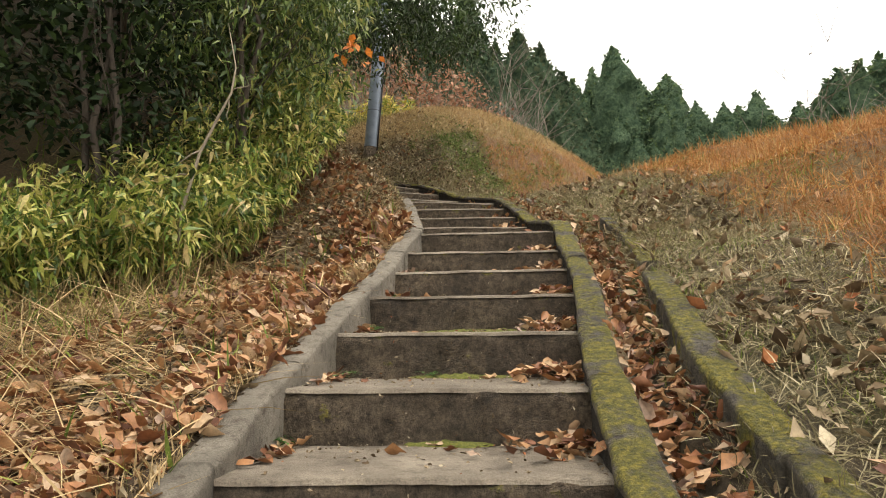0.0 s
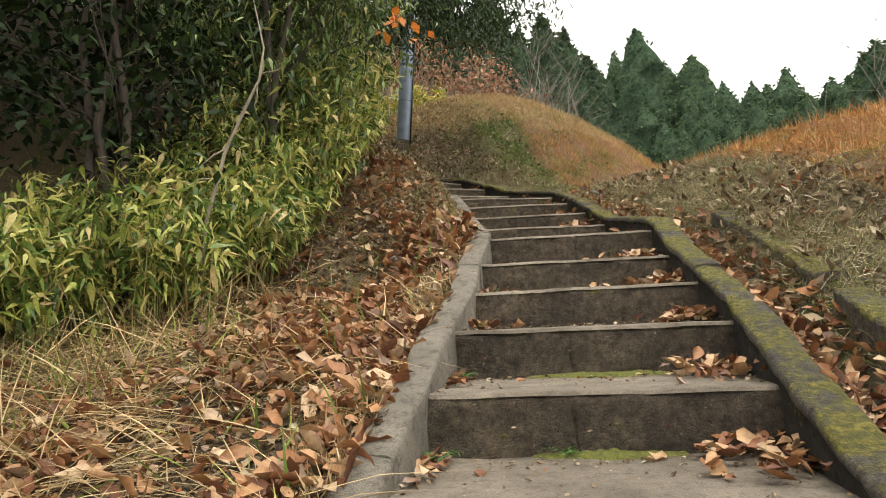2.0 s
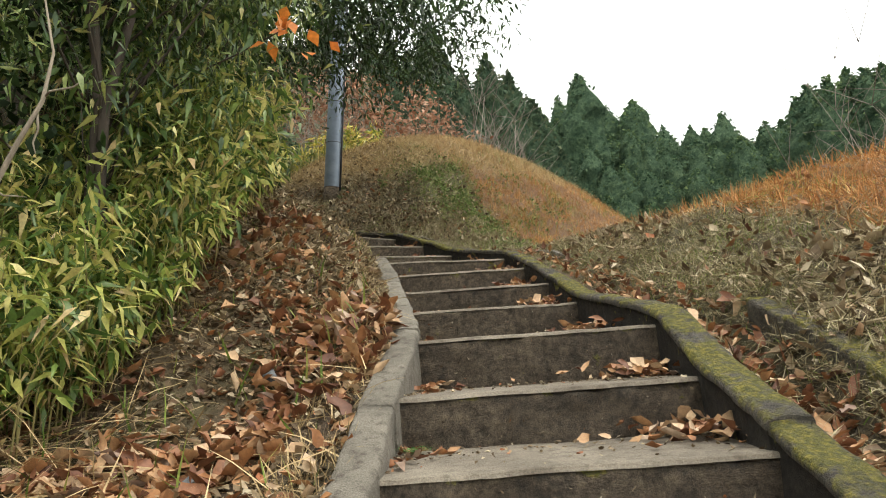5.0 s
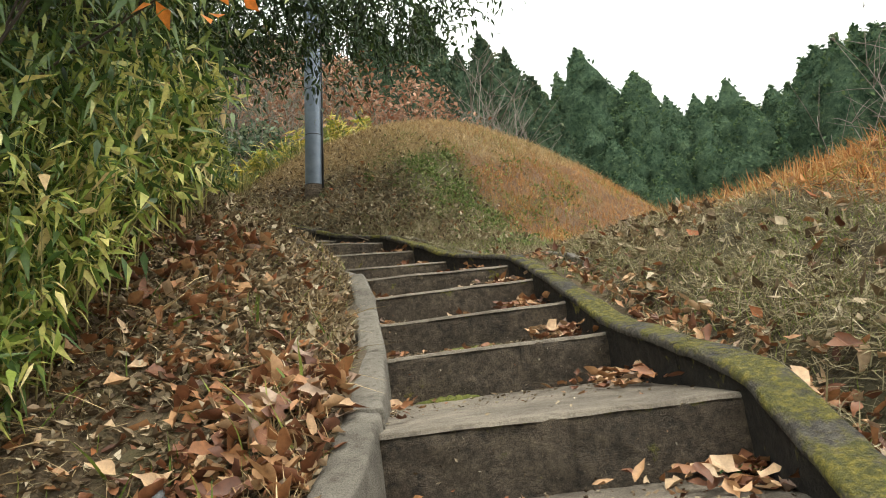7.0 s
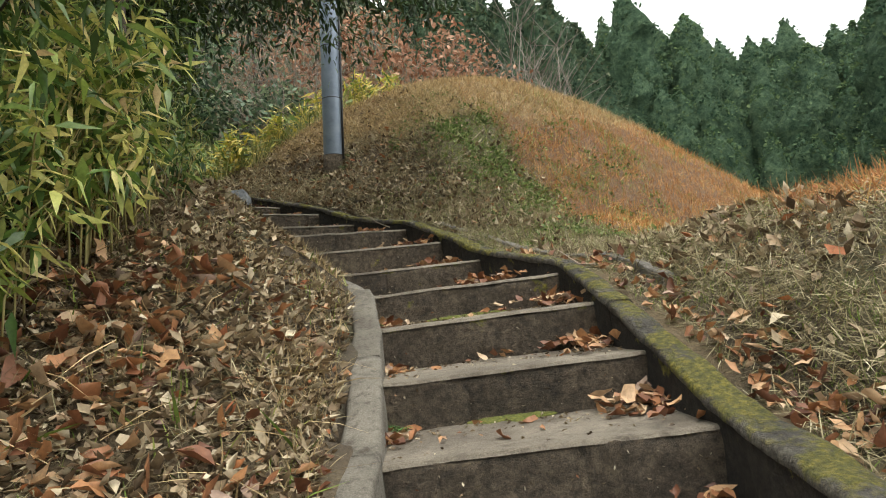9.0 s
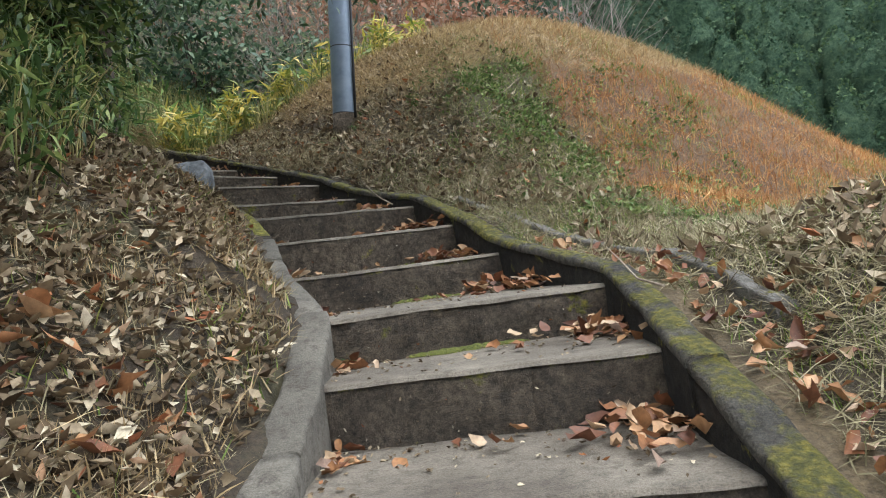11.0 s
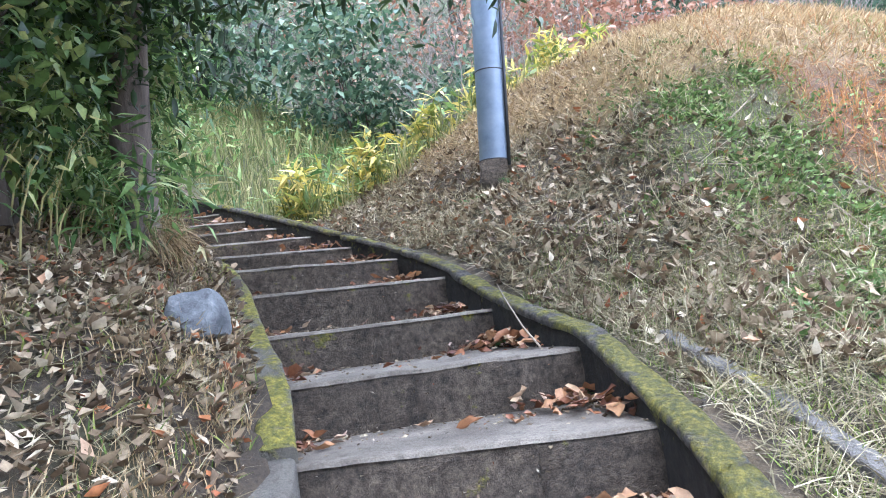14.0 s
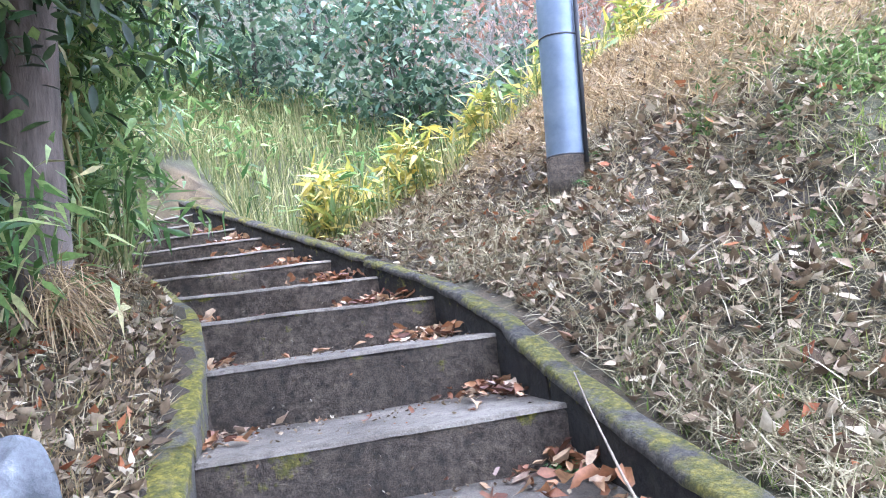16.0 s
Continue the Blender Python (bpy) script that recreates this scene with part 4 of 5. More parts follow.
cover("green_blades", 9000, -4.0, 0.0, 0.0, 6.5, lambda x, y, u: np.where(u < 0, 0.12 + 0.6 * smooth(-u, 1.5, 2.6), 0), BLADE, (0.1, 0.28), GREENGRASS, "green grass blades among dry stalks", "grass", 3, (-0.01, 0.0), (0.8, 0.35), (0.8, 1.5))
cover("kerb_grass", 80000, -2.2, 0.0, 0.0, 11.5, lambda x, y, u: np.where((u < 0), (1 - smooth(-u, 0.76, 1.05)) * (0.25 + 0.75 * patch(x, y, 0.35, 2.5, -0.3, 0.4)), 0), BLADE, (0.04, 0.12), STRAW, "short dry grass tufts beside the kerb", "grass", 4, (-0.01, 0.0), (0.9, 0.35), (0.8, 1.6))
cover("bank_litter", 64000, -4.0, -0.2, 5.0, 11.4, lambda x, y, u: np.where((u < 0) & (u > -3.2), 0.95 * smooth(y, 5.2, 6.6) * (1 - 0.6 * smooth(-u, 1.6, 2.4)), 0), CURL, (0.02, 0.065), FALLEN_PALE, "small pale dead leaves on the bank", "leaf litter", 5, (0.008, 0.05), (0.0, 0.5))
cover("bank_thatch", 100000, -4.0, -0.2, 5.0, 12.0, lambda x, y, u: np.where((u < 0) & (u > -3.0), 0.9 * smooth(y, 5.2, 6.6) * (0.45 + 0.55 * patch(x, y, 0.5, 1.5, -0.4, 0.3)), 0), BLADE, (0.03, 0.1), STRAW_GREY, "matted grey-brown grass on the bank", "dry grass", 6, (0.008, 0.05), (0.15, 0.5), (0.6, 1.2))
cover("bank_weeds", 22000, -3.6, -0.2, 5.0, 12.0, lambda x, y, u: np.where((u < 0) & (u > -2.0), smooth(y, 5.2, 6.4) * (0.15 + 0.6 * patch(x, y, 0.6, 3.0)), 0), BLADE, (0.04, 0.1), GREENGRASS, "green weeds on the leafy bank", "grass", 19, (-0.005, 0.0), (0.8, 0.4), (1.2, 2.2))

cover("dead_stalks", 9000, -5.0, -0.8, 0.5, 5.4, lambda x, y, u: np.where(u < 0, smooth(-u, 1.5, 2.2) * (1 - smooth(-u, 3.2, 4.2)) * (0.3 + 0.7 * patch(x, y, 0.7, 5.2, -0.3, 0.3)), 0), BLADE, (0.25, 0.65), STRAW, "tangled pale dead stalks along the thicket's foot", "dry grass", 46, (-0.02, 0.08), (0.3, 0.35), (0.16, 0.34))

cover("bank_stubble", 50000, -3.2, -0.2, 5.4, 11.0, lambda x, y, u: np.where((u < 0) & (u > -2.2), smooth(y, 5.4, 6.6) * patch(x, y, 0.3, 1.9, -0.1, 0.5), 0), BLADE, (0.03, 0.08), STRAW, "tufts of pale stubble standing on the bank", "dry grass", 48, (-0.005, 0.0), (1.1, 0.3), (0.9, 1.7))

# gutter between the kerb and its outer wall
cover("gutter_leaves", 16000, 0.4, 1.6, -0.5, 9.4, lambda x, y, u: np.where((u > 0.7) & (u < 0.94), 0.95 - 0.5 * smooth(y, 3.8, 5.5) - 0.3 * smooth(y, 6.5, 8), 0), DRY, (0.035, 0.095), FALLEN, "brown leaves caught in the gutter", "leaf litter", 7, (0.0, 0.06), (0.1, 0.45))
cover("gutter_grass", 34000, -0.6, 1.8, 3.0, 11.0, lambda x, y, u: np.where((u > 0.7) & (u < 1.25), 0.25 + 0.75 * patch(x, y, 0.35, 4.5, -0.2, 0.4), 0), BLADE, (0.02, 0.07), GREENGRASS, "short grass along the kerb", "grass", 17, (-0.005, 0.0), (0.8, 0.4), (1.0, 2.0))
cover("gutter_thatch", 60000, -0.6, 1.8, 4.0, 11.0, lambda x, y, u: np.where((u > 0.7) & (u < 1.25), 0.9, 0), BLADE, (0.05, 0.15), STRAW_GREY, "dry grass clippings along the kerb", "dry grass", 18, (0.0, 0.03), (0.1, 0.4), (0.5, 1.0))

# outer bank: mown thatch and leaves below, rust grass above
mown = lambda x, y, u: np.where(u > 0.9, 1 - crest(x, y, u), 0)
cover("bank_clippings", 125000, 0.7, 2.6, -0.5, 9.8, lambda x, y, u: 0.95 * mown(x, y, u), BLADE, (0.03, 0.1), STRAW_GREY, "mown grey-brown grass clippings on the bank", "dry grass", 8, (0.0, 0.035), (0.15, 0.5), (0.7, 1.5))
cover("bank_leaves", 26000, 0.7, 2.8, -0.5, 9.8, lambda x, y, u: (0.12 + 0.5 * patch(x, y, 0.8, 0.4, -0.1, 0.5)) * mown(x, y, u), CURL, (0.03, 0.1), FALLEN_PALE, "scattered pale and brown dead leaves", "leaf litter", 9, (0.0, 0.04), (0.0, 0.5))
cover("bank_green", 110000, 0.7, 2.8, -0.5, 9.8, lambda x, y, u: np.where(u > 0.85, 0.12 + 0.6 * patch(x, y, 0.6, 2.0, -0.1, 0.6), 0), BLADE, (0.02, 0.06), GREENGRASS, "short green grass in patches", "grass", 10, (-0.005, 0.0), (0.8, 0.4), (1.3, 2.4))
cover("verge_leaves", 5000, 0.7, 3.6, -0.5, 8.5, lambda x, y, u: np.where(u > 0.95, 0.04 + 0.5 * patch(x, y, 0.6, 7.0, 0.0, 0.6), 0), DRY, (0.04, 0.1), FALLEN, "orange-brown leaves scattered on the mown bank", "leaf litter", 33, (0.0, 0.03), (0.0, 0.4))
cover("crest_grass", 44000, 1.6, 5.4, 0.5, 9.2, lambda x, y, u: np.where(u > 1.4, crest(x, y, u) * (1 - 0.5 * smooth(u, 3.2, 4.6)), 0), BLADE, (0.06, 0.2), RUSTGRASS, "orange-brown dry grass on the crest of the bank", "dry grass", 11, (-0.02, 0.0), (0.75, 0.5), (0.5, 1.1))
cover("crest_thatch", 40000, 1.6, 5.0, 0.5, 9.2, lambda x, y, u: np.where(u > 1.4, 0.8 * crest(x, y, u) * (1 - 0.5 * smooth(u, 2.8, 4.2)), 0), BLADE, (0.05, 0.16), RUSTGRASS, "matted rust-brown grass lying on the bank", "dry grass", 42, (0.0, 0.03), (0.15, 0.35), (0.8, 1.6))
cover("crest_green", 9000, 1.6, 4.4, 0.5, 9.2, lambda x, y, u: np.where(u > 1.4, crest(x, y, u) * patch(x, y, 0.5, 3.3, 0.1, 0.6), 0), BLADE, (0.05, 0.14), GREENGRASS, "green tufts among the rust-brown grass", "grass", 43, (-0.01, 0.0), (0.9, 0.4), (0.8, 1.5))

# verge between the bank and the mound
cover("verge_thatch", 56000, -0.8, 3.2, 8.6, 11.4, lambda x, y, u: np.where(u > 0.73, 0.95 * (1 - rustside(x, y)), 0), BLADE, (0.03, 0.11), STRAW_GREY, "dry grass clippings on the verge beside the kerb", "dry grass", 31, (0.0, 0.03), (0.15, 0.5), (0.6, 1.3))
cover("verge_green", 56000, -0.8, 3.2, 8.4, 11.6, lambda x, y, u: np.where((u > 0.73) & (u < 3.0), (0.25 + 0.75 * patch(x, y, 0.5, 5.0, -0.3, 0.4)) * (1 - rustside(x, y)), 0), BLADE, (0.02, 0.07), GREENGRASS, "short green grass on the verge beside the kerb", "grass", 32, (-0.005, 0.0), (0.8, 0.4), (1.2, 2.2))

# the mound
rusty = lambda x, y, u: np.where(u > 1.0, rustside(x, y) * (1 - smooth(y, 16.5, 17.5)), 0)
cover("mound_rust_grass", 95000, 0.0, 6.5, 9.5, 17.0, lambda x, y, u: (0.55 + 0.45 * patch(x, y, 0.6, 4.0, -0.3, 0.3)) * rusty(x, y, u) * (1 - 0.8 * strawtop(x, y)) * (1 - 0.6 * smooth(y, 13.0, 15.0)), BLADE, (0.05, 0.16), RUSTGRASS, "orange-brown dry grass on the mound", "dry grass", 12, (-0.02, 0.0), (0.75, 0.5), (0.7, 1.4))
cover("mound_rust_thatch", 50000, 0.0, 6.0, 9.5, 16.0, lambda x, y, u: 0.8 * rusty(x, y, u) * (1 - 0.75 * strawtop(x, y)) * (1 - 0.6 * smooth(y, 13.0, 15.0)), BLADE, (0.05, 0.15), RUSTGRASS, "matted stalks under the rust-brown grass", "dry grass", 44, (0.0, 0.03), (0.15, 0.4), (0.5, 1.0))
cover("mound_rust_green", 46000, 0.3, 5.0, 9.5, 15.5, lambda x, y, u: rusty(x, y, u) * patch(x, y, 0.55, 2.2, 0.1, 0.55), BLADE, (0.03, 0.1), GREENGRASS, "green tufts among the rust-brown grass of the mound", "grass", 45, (-0.01, 0.0), (0.8, 0.4), (1.0, 2.0))
cover("mound_straw", 120000, -3.0, 3.5, 12.0, 16.5, lambda x, y, u: strawtop(x, y) * (1 - 0.25 * rustside(x, y)) * (1 - 0.6 * smooth(y, 14.6, 15.6)), BLADE, (0.05, 0.15), STRAW, "straw-coloured grass on top of the mound", "dry grass", 13, (-0.01, 0.02), (0.35, 0.4), (0.9, 1.8))
cover("mound_green", 60000, -1.6, 2.4, 9.2, 13.6, lambda x, y, u: np.where(u > 0.95, greenside(x, y) * (0.25 + 0.75 * patch(x, y, 0.35, 1.1, -0.3, 0.4)) * (1 - 0.85 * strawtop(x, y)), 0), BLADE, (0.03, 0.09), GREENGRASS, "green grass on the flank of the mound", "grass", 14, (-0.01, 0.0), (0.7, 0.4), (1.3, 2.4))
cover("mound_weeds", 80000, -1.6, 2.4, 9.4, 13.4, lambda x, y, u: np.where(u > 0.85, greenside(x, y) * patch(x, y, 0.3, 0.6, -0.35, 0.35) * (1 - 0.85 * strawtop(x, y)), 0), BROAD, (0.025, 0.06), WEED, "low green weeds on the flank of the mound", "weeds", 20, (0.0, 0.035), (0.3, 0.45), (0.9, 1.5))
flank = lambda x, y, u: np.where(u > 0.95, 0.6 * greenside(x, y) * (1 - rustside(x, y)), 0)
cover("flank_thatch", 50000, -1.6, 2.2, 9.2, 13.4, flank, BLADE, (0.04, 0.13), STRAW_GREY, "dry stalks among the green of the mound's flank", "dry grass", 47, (0.0, 0.05), (0.2, 0.5), (0.5, 1.0))
slope = lambda x, y, u: np.where(u > 0.75, (1 - 0.75 * greenside(x, y)) * (1 - rustside(x, y)) * (1 - 0.8 * strawtop(x, y)) * (1 - smooth(past_head(x, y), -0.1, 0.3)), 0)
cover("mound_litter", 32000, -4.0, 1.4, 10.0, 14.4, lambda x, y, u: 0.9 * slope(x, y, u), CURL, (0.025, 0.085), FALLEN_PALE, "brown and pale dead leaves below the pole", "leaf litter", 15, (0.0, 0.04), (0.0, 0.5))
cover("mound_thatch", 150000, -4.2, 1.6, 10.0, 14.4, lambda x, y, u: (0.4 + 0.6 * patch(x, y, 0.5, 3.0, -0.4, 0.3)) * slope(x, y, u), BLADE, (0.04, 0.15), STRAW_GREY, "matted grey thatch below the pole", "dry grass", 16, (0.0, 0.04), (0.15, 0.5), (0.5, 1.1))

# leaves lying on the treads, thickest at the outer end
r = np.random.default_rng(21)
P = []
for i in range(3, len(NOSINGS) - 3):
    xr, yr, xl, yl, z = NOSINGS[i]
    nr, nl = NOSINGS[i + 1][:2], NOSINGS[i + 1][2:4]
    for side, m in ((0, 64), (1, 20), (2, 6)):
        for k in range(m):
            a = abs(r.normal(0, 0.12)) if side == 0 else 1 - abs(r.normal(0, 0.05)) if side == 1 else r.uniform(0, 1)
            b = min(0.94, max(0.1, r.normal(0.72, 0.2)))
            fx, fy = xr + (xl - xr) * a, yr + (yl - yr) * a
            bx, by = nr[0] + (nl[0] - nr[0]) * a, nr[1] + (nl[1] - nr[1]) * a
            P.append((fx + (bx - fx) * b, fy + (by - fy) * b, z + 0.006 + (0.05 * r.uniform(0, 1) if side == 0 else 0.012 * r.uniform(0, 1))))
P = np.array(P)
k = len(P)
stuff(leaves("step_leaves", DRY, P, r.uniform(0, 6.28, k), r.normal(0.0, 0.28, k), r.normal(0, 0.35, k), r.uniform(0.04, 0.1, k), FALLEN, None, r.uniform(0.8, 1.3, k)), "brown fallen leaves heaped on the treads", "leaf litter")

# crumbs of leaf and soil trodden over the treads
r = np.random.default_rng(23)
P = []
for i in range(3, len(NOSINGS) - 3):
    xr, yr, xl, yl, z = NOSINGS[i]
    nr, nl = NOSINGS[i + 1][:2], NOSINGS[i + 1][2:4]
    for k in range(190):
        a = r.uniform(0.02, 0.98) if k % 3 else min(0.98, max(0.02, r.choice([0.0, 1.0]) + r.normal(0, 0.15)))
        b = min(0.95, max(0.08, 1 - abs(r.normal(0, 0.4))))
        fx, fy = xr + (xl - xr) * a, yr + (yl - yr) * a
        bx, by = nr[0] + (nl[0] - nr[0]) * a, nr[1] + (nl[1] - nr[1]) * a
        P.append((fx + (bx - fx) * b, fy + (by - fy) * b, z + 0.005))
P = np.array(P)
k = len(P)
stuff(leaves("leaf_crumbs", DRY, P, r.uniform(0, 6.28, k), r.normal(0.0, 0.2, k), r.normal(0, 0.4, k), r.uniform(0.008, 0.026, k), FALLEN_PALE, None, r.uniform(0.9, 1.6, k)), "crumbs of dead leaf trodden over the treads", "leaf litter")

# flecks of straw and leaf caught on the rough risers
r = np.random.default_rng(27)
P = []
for i in range(4, len(NOSINGS) - 5):
    xr, yr, xl, yl, z = NOSINGS[i]
    zl = NOSINGS[i - 1][4]
    front = np.array([-(yl - yr), xl - xr])
    front = front / np.hypot(*front) * (1 if front[1] < 0 else -1)
    for k in range(70):
        a, b = r.uniform(0.02, 0.98), r.uniform(0.03, 0.9) ** 1.3
        P.append((xr + (xl - xr) * a + front[0] * 0.012, yr + (yl - yr) * a + front[1] * 0.012, zl + (z - zl) * b))
P = np.array(P)
k = len(P)
stuff(leaves("riser_flecks", CURL, P, r.uniform(0, 6.28, k), r.normal(-0.3, 0.7, k), r.normal(0, 0.8, k), r.uniform(0.006, 0.02, k), FALLEN_PALE, None, r.uniform(0.4, 1.1, k)), "flecks of straw and leaf caught on the risers", "leaf litter")

# ---- behind the stair's head: yellow bamboo grass, shrubs, bare bushes ----
def sasa_bed(name, n, x0, x1, y0, y1, tall, material, label, seed, keep=None):
    r = np.random.default_rng(seed)
    x, y = r.uniform(x0, x1, n), r.uniform(y0, y1, n)
    if keep is not None:
        ok = keep(x, y)
        x, y = x[ok], y[ok]
    m = len(x)
    z = height(x, y) + r.uniform(0.05, 1, m) * tall
    return stuff(leaves(name, LANCE, np.stack([x, y, z], 1), r.uniform(0, 6.28, m), r.normal(0.3, 0.6, m), r.normal(0, 0.5, m), r.uniform(0.11, 0.26, m), material, None, r.uniform(0.9, 1.6, m)), label, "bamboo grass")




def head_keep(x, y):
    """The ground round the stair's head, off the steps and off the litter slope."""
    u = along(x, y)[1]
    return ((u > 0.85) & (past_head(x, y) > 0.05) & (x < -0.7)) | ((u < -0.75) & (x < -2.9) & (y > 10.6)) | past_top(x, y)



sasa_bed("yellow_bamboo_grass", 36000, -5.5, -0.7, 12.4, 17.0, 0.62, SASA_YELLOW, "bright yellow bamboo grass on the slope", 31, lambda x, y: head_keep(x, y) & (past_head(x, y) < 1.5 + lumps(x, y, 0.4, 0.6)) & (past_head(x, y) > 0.2 + lumps(x, y, 0.3, 0.35, 3.0)) & (x > -3.9 + lumps(x, y, 0.5, 0.5)) & (lumps(x, y, 0.3, 1.0, 2.0) > -0.25))
sasa_bed("green_bamboo_grass", 9000, -11.0, -1.4, 10.6, 18.0, 0.65, SASA_GREEN, "green bamboo grass above the steps", 32, lambda x, y: head_keep(x, y) & (lumps(x, y, 0.6, 1.0, 1.0) > -0.1))
r = np.random.default_rng(35)
x, y = r.uniform(-10, -1.2, 34000), r.uniform(10.6, 17.5, 34000)
ok = head_keep(x, y)
x, y = x[ok], y[ok]
k = len(x)
stuff(leaves("reed_grass", BLADE, np.stack([x, y, height(x, y) - 0.03], 1), r.uniform(0, 6.28, k), r.normal(1.2, 0.25, k), r.normal(0, 0.6, k), r.uniform(0.2, 0.6, k), PALEGRASS, None, r.uniform(0.4, 0.8, k)), "pale yellow-green reed grass above the steps", "grass")

def reach(x, y, slope):
    """Height that lifts a plant's top to a slope seen from the middle steps."""
    return max(1.2, 2.44 + slope * math.hypot(x - 0.1, y - 3.66) - h1(x, y))


for k, (x, y, tall, wide, count, mt, lab) in enumerate([
    (-5.2, 17.2, 2.6, 1.4, 3200, HAZE, "dark green shrub behind yellow bamboo grass"), (-7.5, 16.4, 3.2, 1.6, 3200, HAZE, "dark green shrub behind yellow bamboo grass"),
    (-9.5, 15.0, 4.0, 2.0, 3200, HAZE, "green shrub beyond the head of the steps"), (-3.4, 18.0, 2.2, 1.1, 2400, HAZE, "dark green shrub behind yellow bamboo grass"),
    (-1.7, 19.2, reach(-1.7, 19.2, 0.47), 1.7, 2600, RUST, "shrub with rust-brown withered leaves"), (-3.4, 19.6, reach(-3.4, 19.6, 0.5), 1.6, 1500, RUST, "shrub with rust-brown withered leaves"),
    (-0.2, 19.6, reach(-0.2, 19.6, 0.44), 1.4, 2400, RUST, "shrub with rust-brown withered leaves"), (0.9, 20.6, reach(0.9, 20.6, 0.4), 1.2, 1300, RUST, "shrub with rust-brown withered leaves"),
    (-6.2, 19.6, 5.0, 1.8, 1100, RUST, "tree with a few rust-brown withered leaves"), 
    (-9.5, 21.0, 6.5, 2.6, 3600, HAZE, "blue-green tree on the far slope"), (-5.5, 24.0, 6.5, 2.6, 3000, HAZE, "blue-green tree on the far slope"), (-12.5, 17.0, 7.0, 2.8, 3600, HAZE, "blue-green tree on the far slope"),
    (-11.5, 12.8, 5.0, 2.2, 5000, SASA_GREEN, "bright green leafy shrub above the steps"), (-8.2, 12.0, 4.2, 1.6, 5000, SASA_GREEN, "bright green leafy shrub above the steps"),
    (-15.0, 20.0, 9.0, 3.4, 3600, HAZE, "blue-green tree on the far slope"), (-12.0, 26.0, 10.0, 3.8, 3600, HAZE, "blue-green tree on the far slope"), (-7.5, 29.0, 9.0, 3.6, 3600, HAZE, "blue-green tree on the far slope"),
    (-3.5, 31.0, 8.0, 3.4, 3000, PINE, "greyish green tree behind the mound"), (1.0, 30.0, reach(1.0, 30.0, 0.4), 2.6, 3000, PINE, "greyish green tree behind the mound"), (-2.2, 27.0, 6.0, 2.6, 2200, PINE, "greyish green tree behind the mound")]):
    shrub(x, y, tall, wide, count, mt, lab, 120 + k, (0.1, 0.2), low=0.06, name="shrub", group="shrubs behind the mound", trunk=0.05 if tall > 5.5 else 0.02, clumps=60, bark=TWIG if mt is RUST else BARK)


def bare_bush(x, y, tall, wide, seed, label, name="bare_bush", limbs=16, category="bush", group="bare bushes"):
    """Leafless bush: many thin forking stems."""
    r = random.Random(seed)
    z0 = h1(x, y) - 0.05
    top = tagged(new(name), label, category, group)
    bm = bmesh.new()
    for k in range(limbs):
        a, f = r.uniform(0, 6.28), r.uniform(0.2, 1)
        tip = Vector((x + wide * f * math.cos(a), y + wide * f * math.sin(a), z0 + tall * r.uniform(0.6, 1)))
        pts = wander((x + 0.15 * math.cos(a), y + 0.15 * math.sin(a), z0), tip, 5, 0.13 * tall / 2, seed * 50 + k)
        th = (0.004 if tall < 5 else 0.0055) * tall / 2
        tube(bm, pts, [th * q for q in (1.5, 1.25, 1, 0.75, 0.5, 0.2)], 4)
        for j in range(1, 6):
            for q in range(3):
                e = pts[j] + Vector((r.uniform(-1, 1), r.uniform(-1, 1), r.uniform(0.3, 1.2))) * tall * 0.16
                tube(bm, [pts[j], (pts[j] + e) / 2 + Vector((0, 0, 0.03)), e], [th * 0.5, th * 0.35, th * 0.12], 3)
    part("limbwork", bm, TWIG, top)
    return top


for k, (x, y, slope, wide) in enumerate([(-8.0, 17.6, 0.5, 1.8), (-3.0, 17.4, 0.48, 1.4), (-10.0, 16.5, 0.5, 2.0), (-2.2, 18.2, 0.46, 1.3), (-0.9, 18.6, 0.43, 1.4), (0.4, 19.2, 0.4, 1.3), (1.5, 20.4, 0.37, 1.3), (-4.2, 18.4, 0.5, 1.5), (-6.0, 18.0, 0.5, 1.5), (2.2, 22.0, 0.35, 1.5)]):
    bare_bush(x, y, reach(x, y, slope), wide, 200 + k, "leafless grey bush behind the mound", limbs=30)
bare_bush(3.2, 27.0, reach(3.2, 27.0, 0.42), 2.8, 230, "leafless grey tree beside the cedars", "bare_tree", 18, "tree", "bare trees")
bare_bush(8.6, 12.9, 5.5, 2.6, 231, "leafless tree beyond the grassy bank", "bare_tree", 22, "tree", "bare trees")

# ---- woods in the distance ----


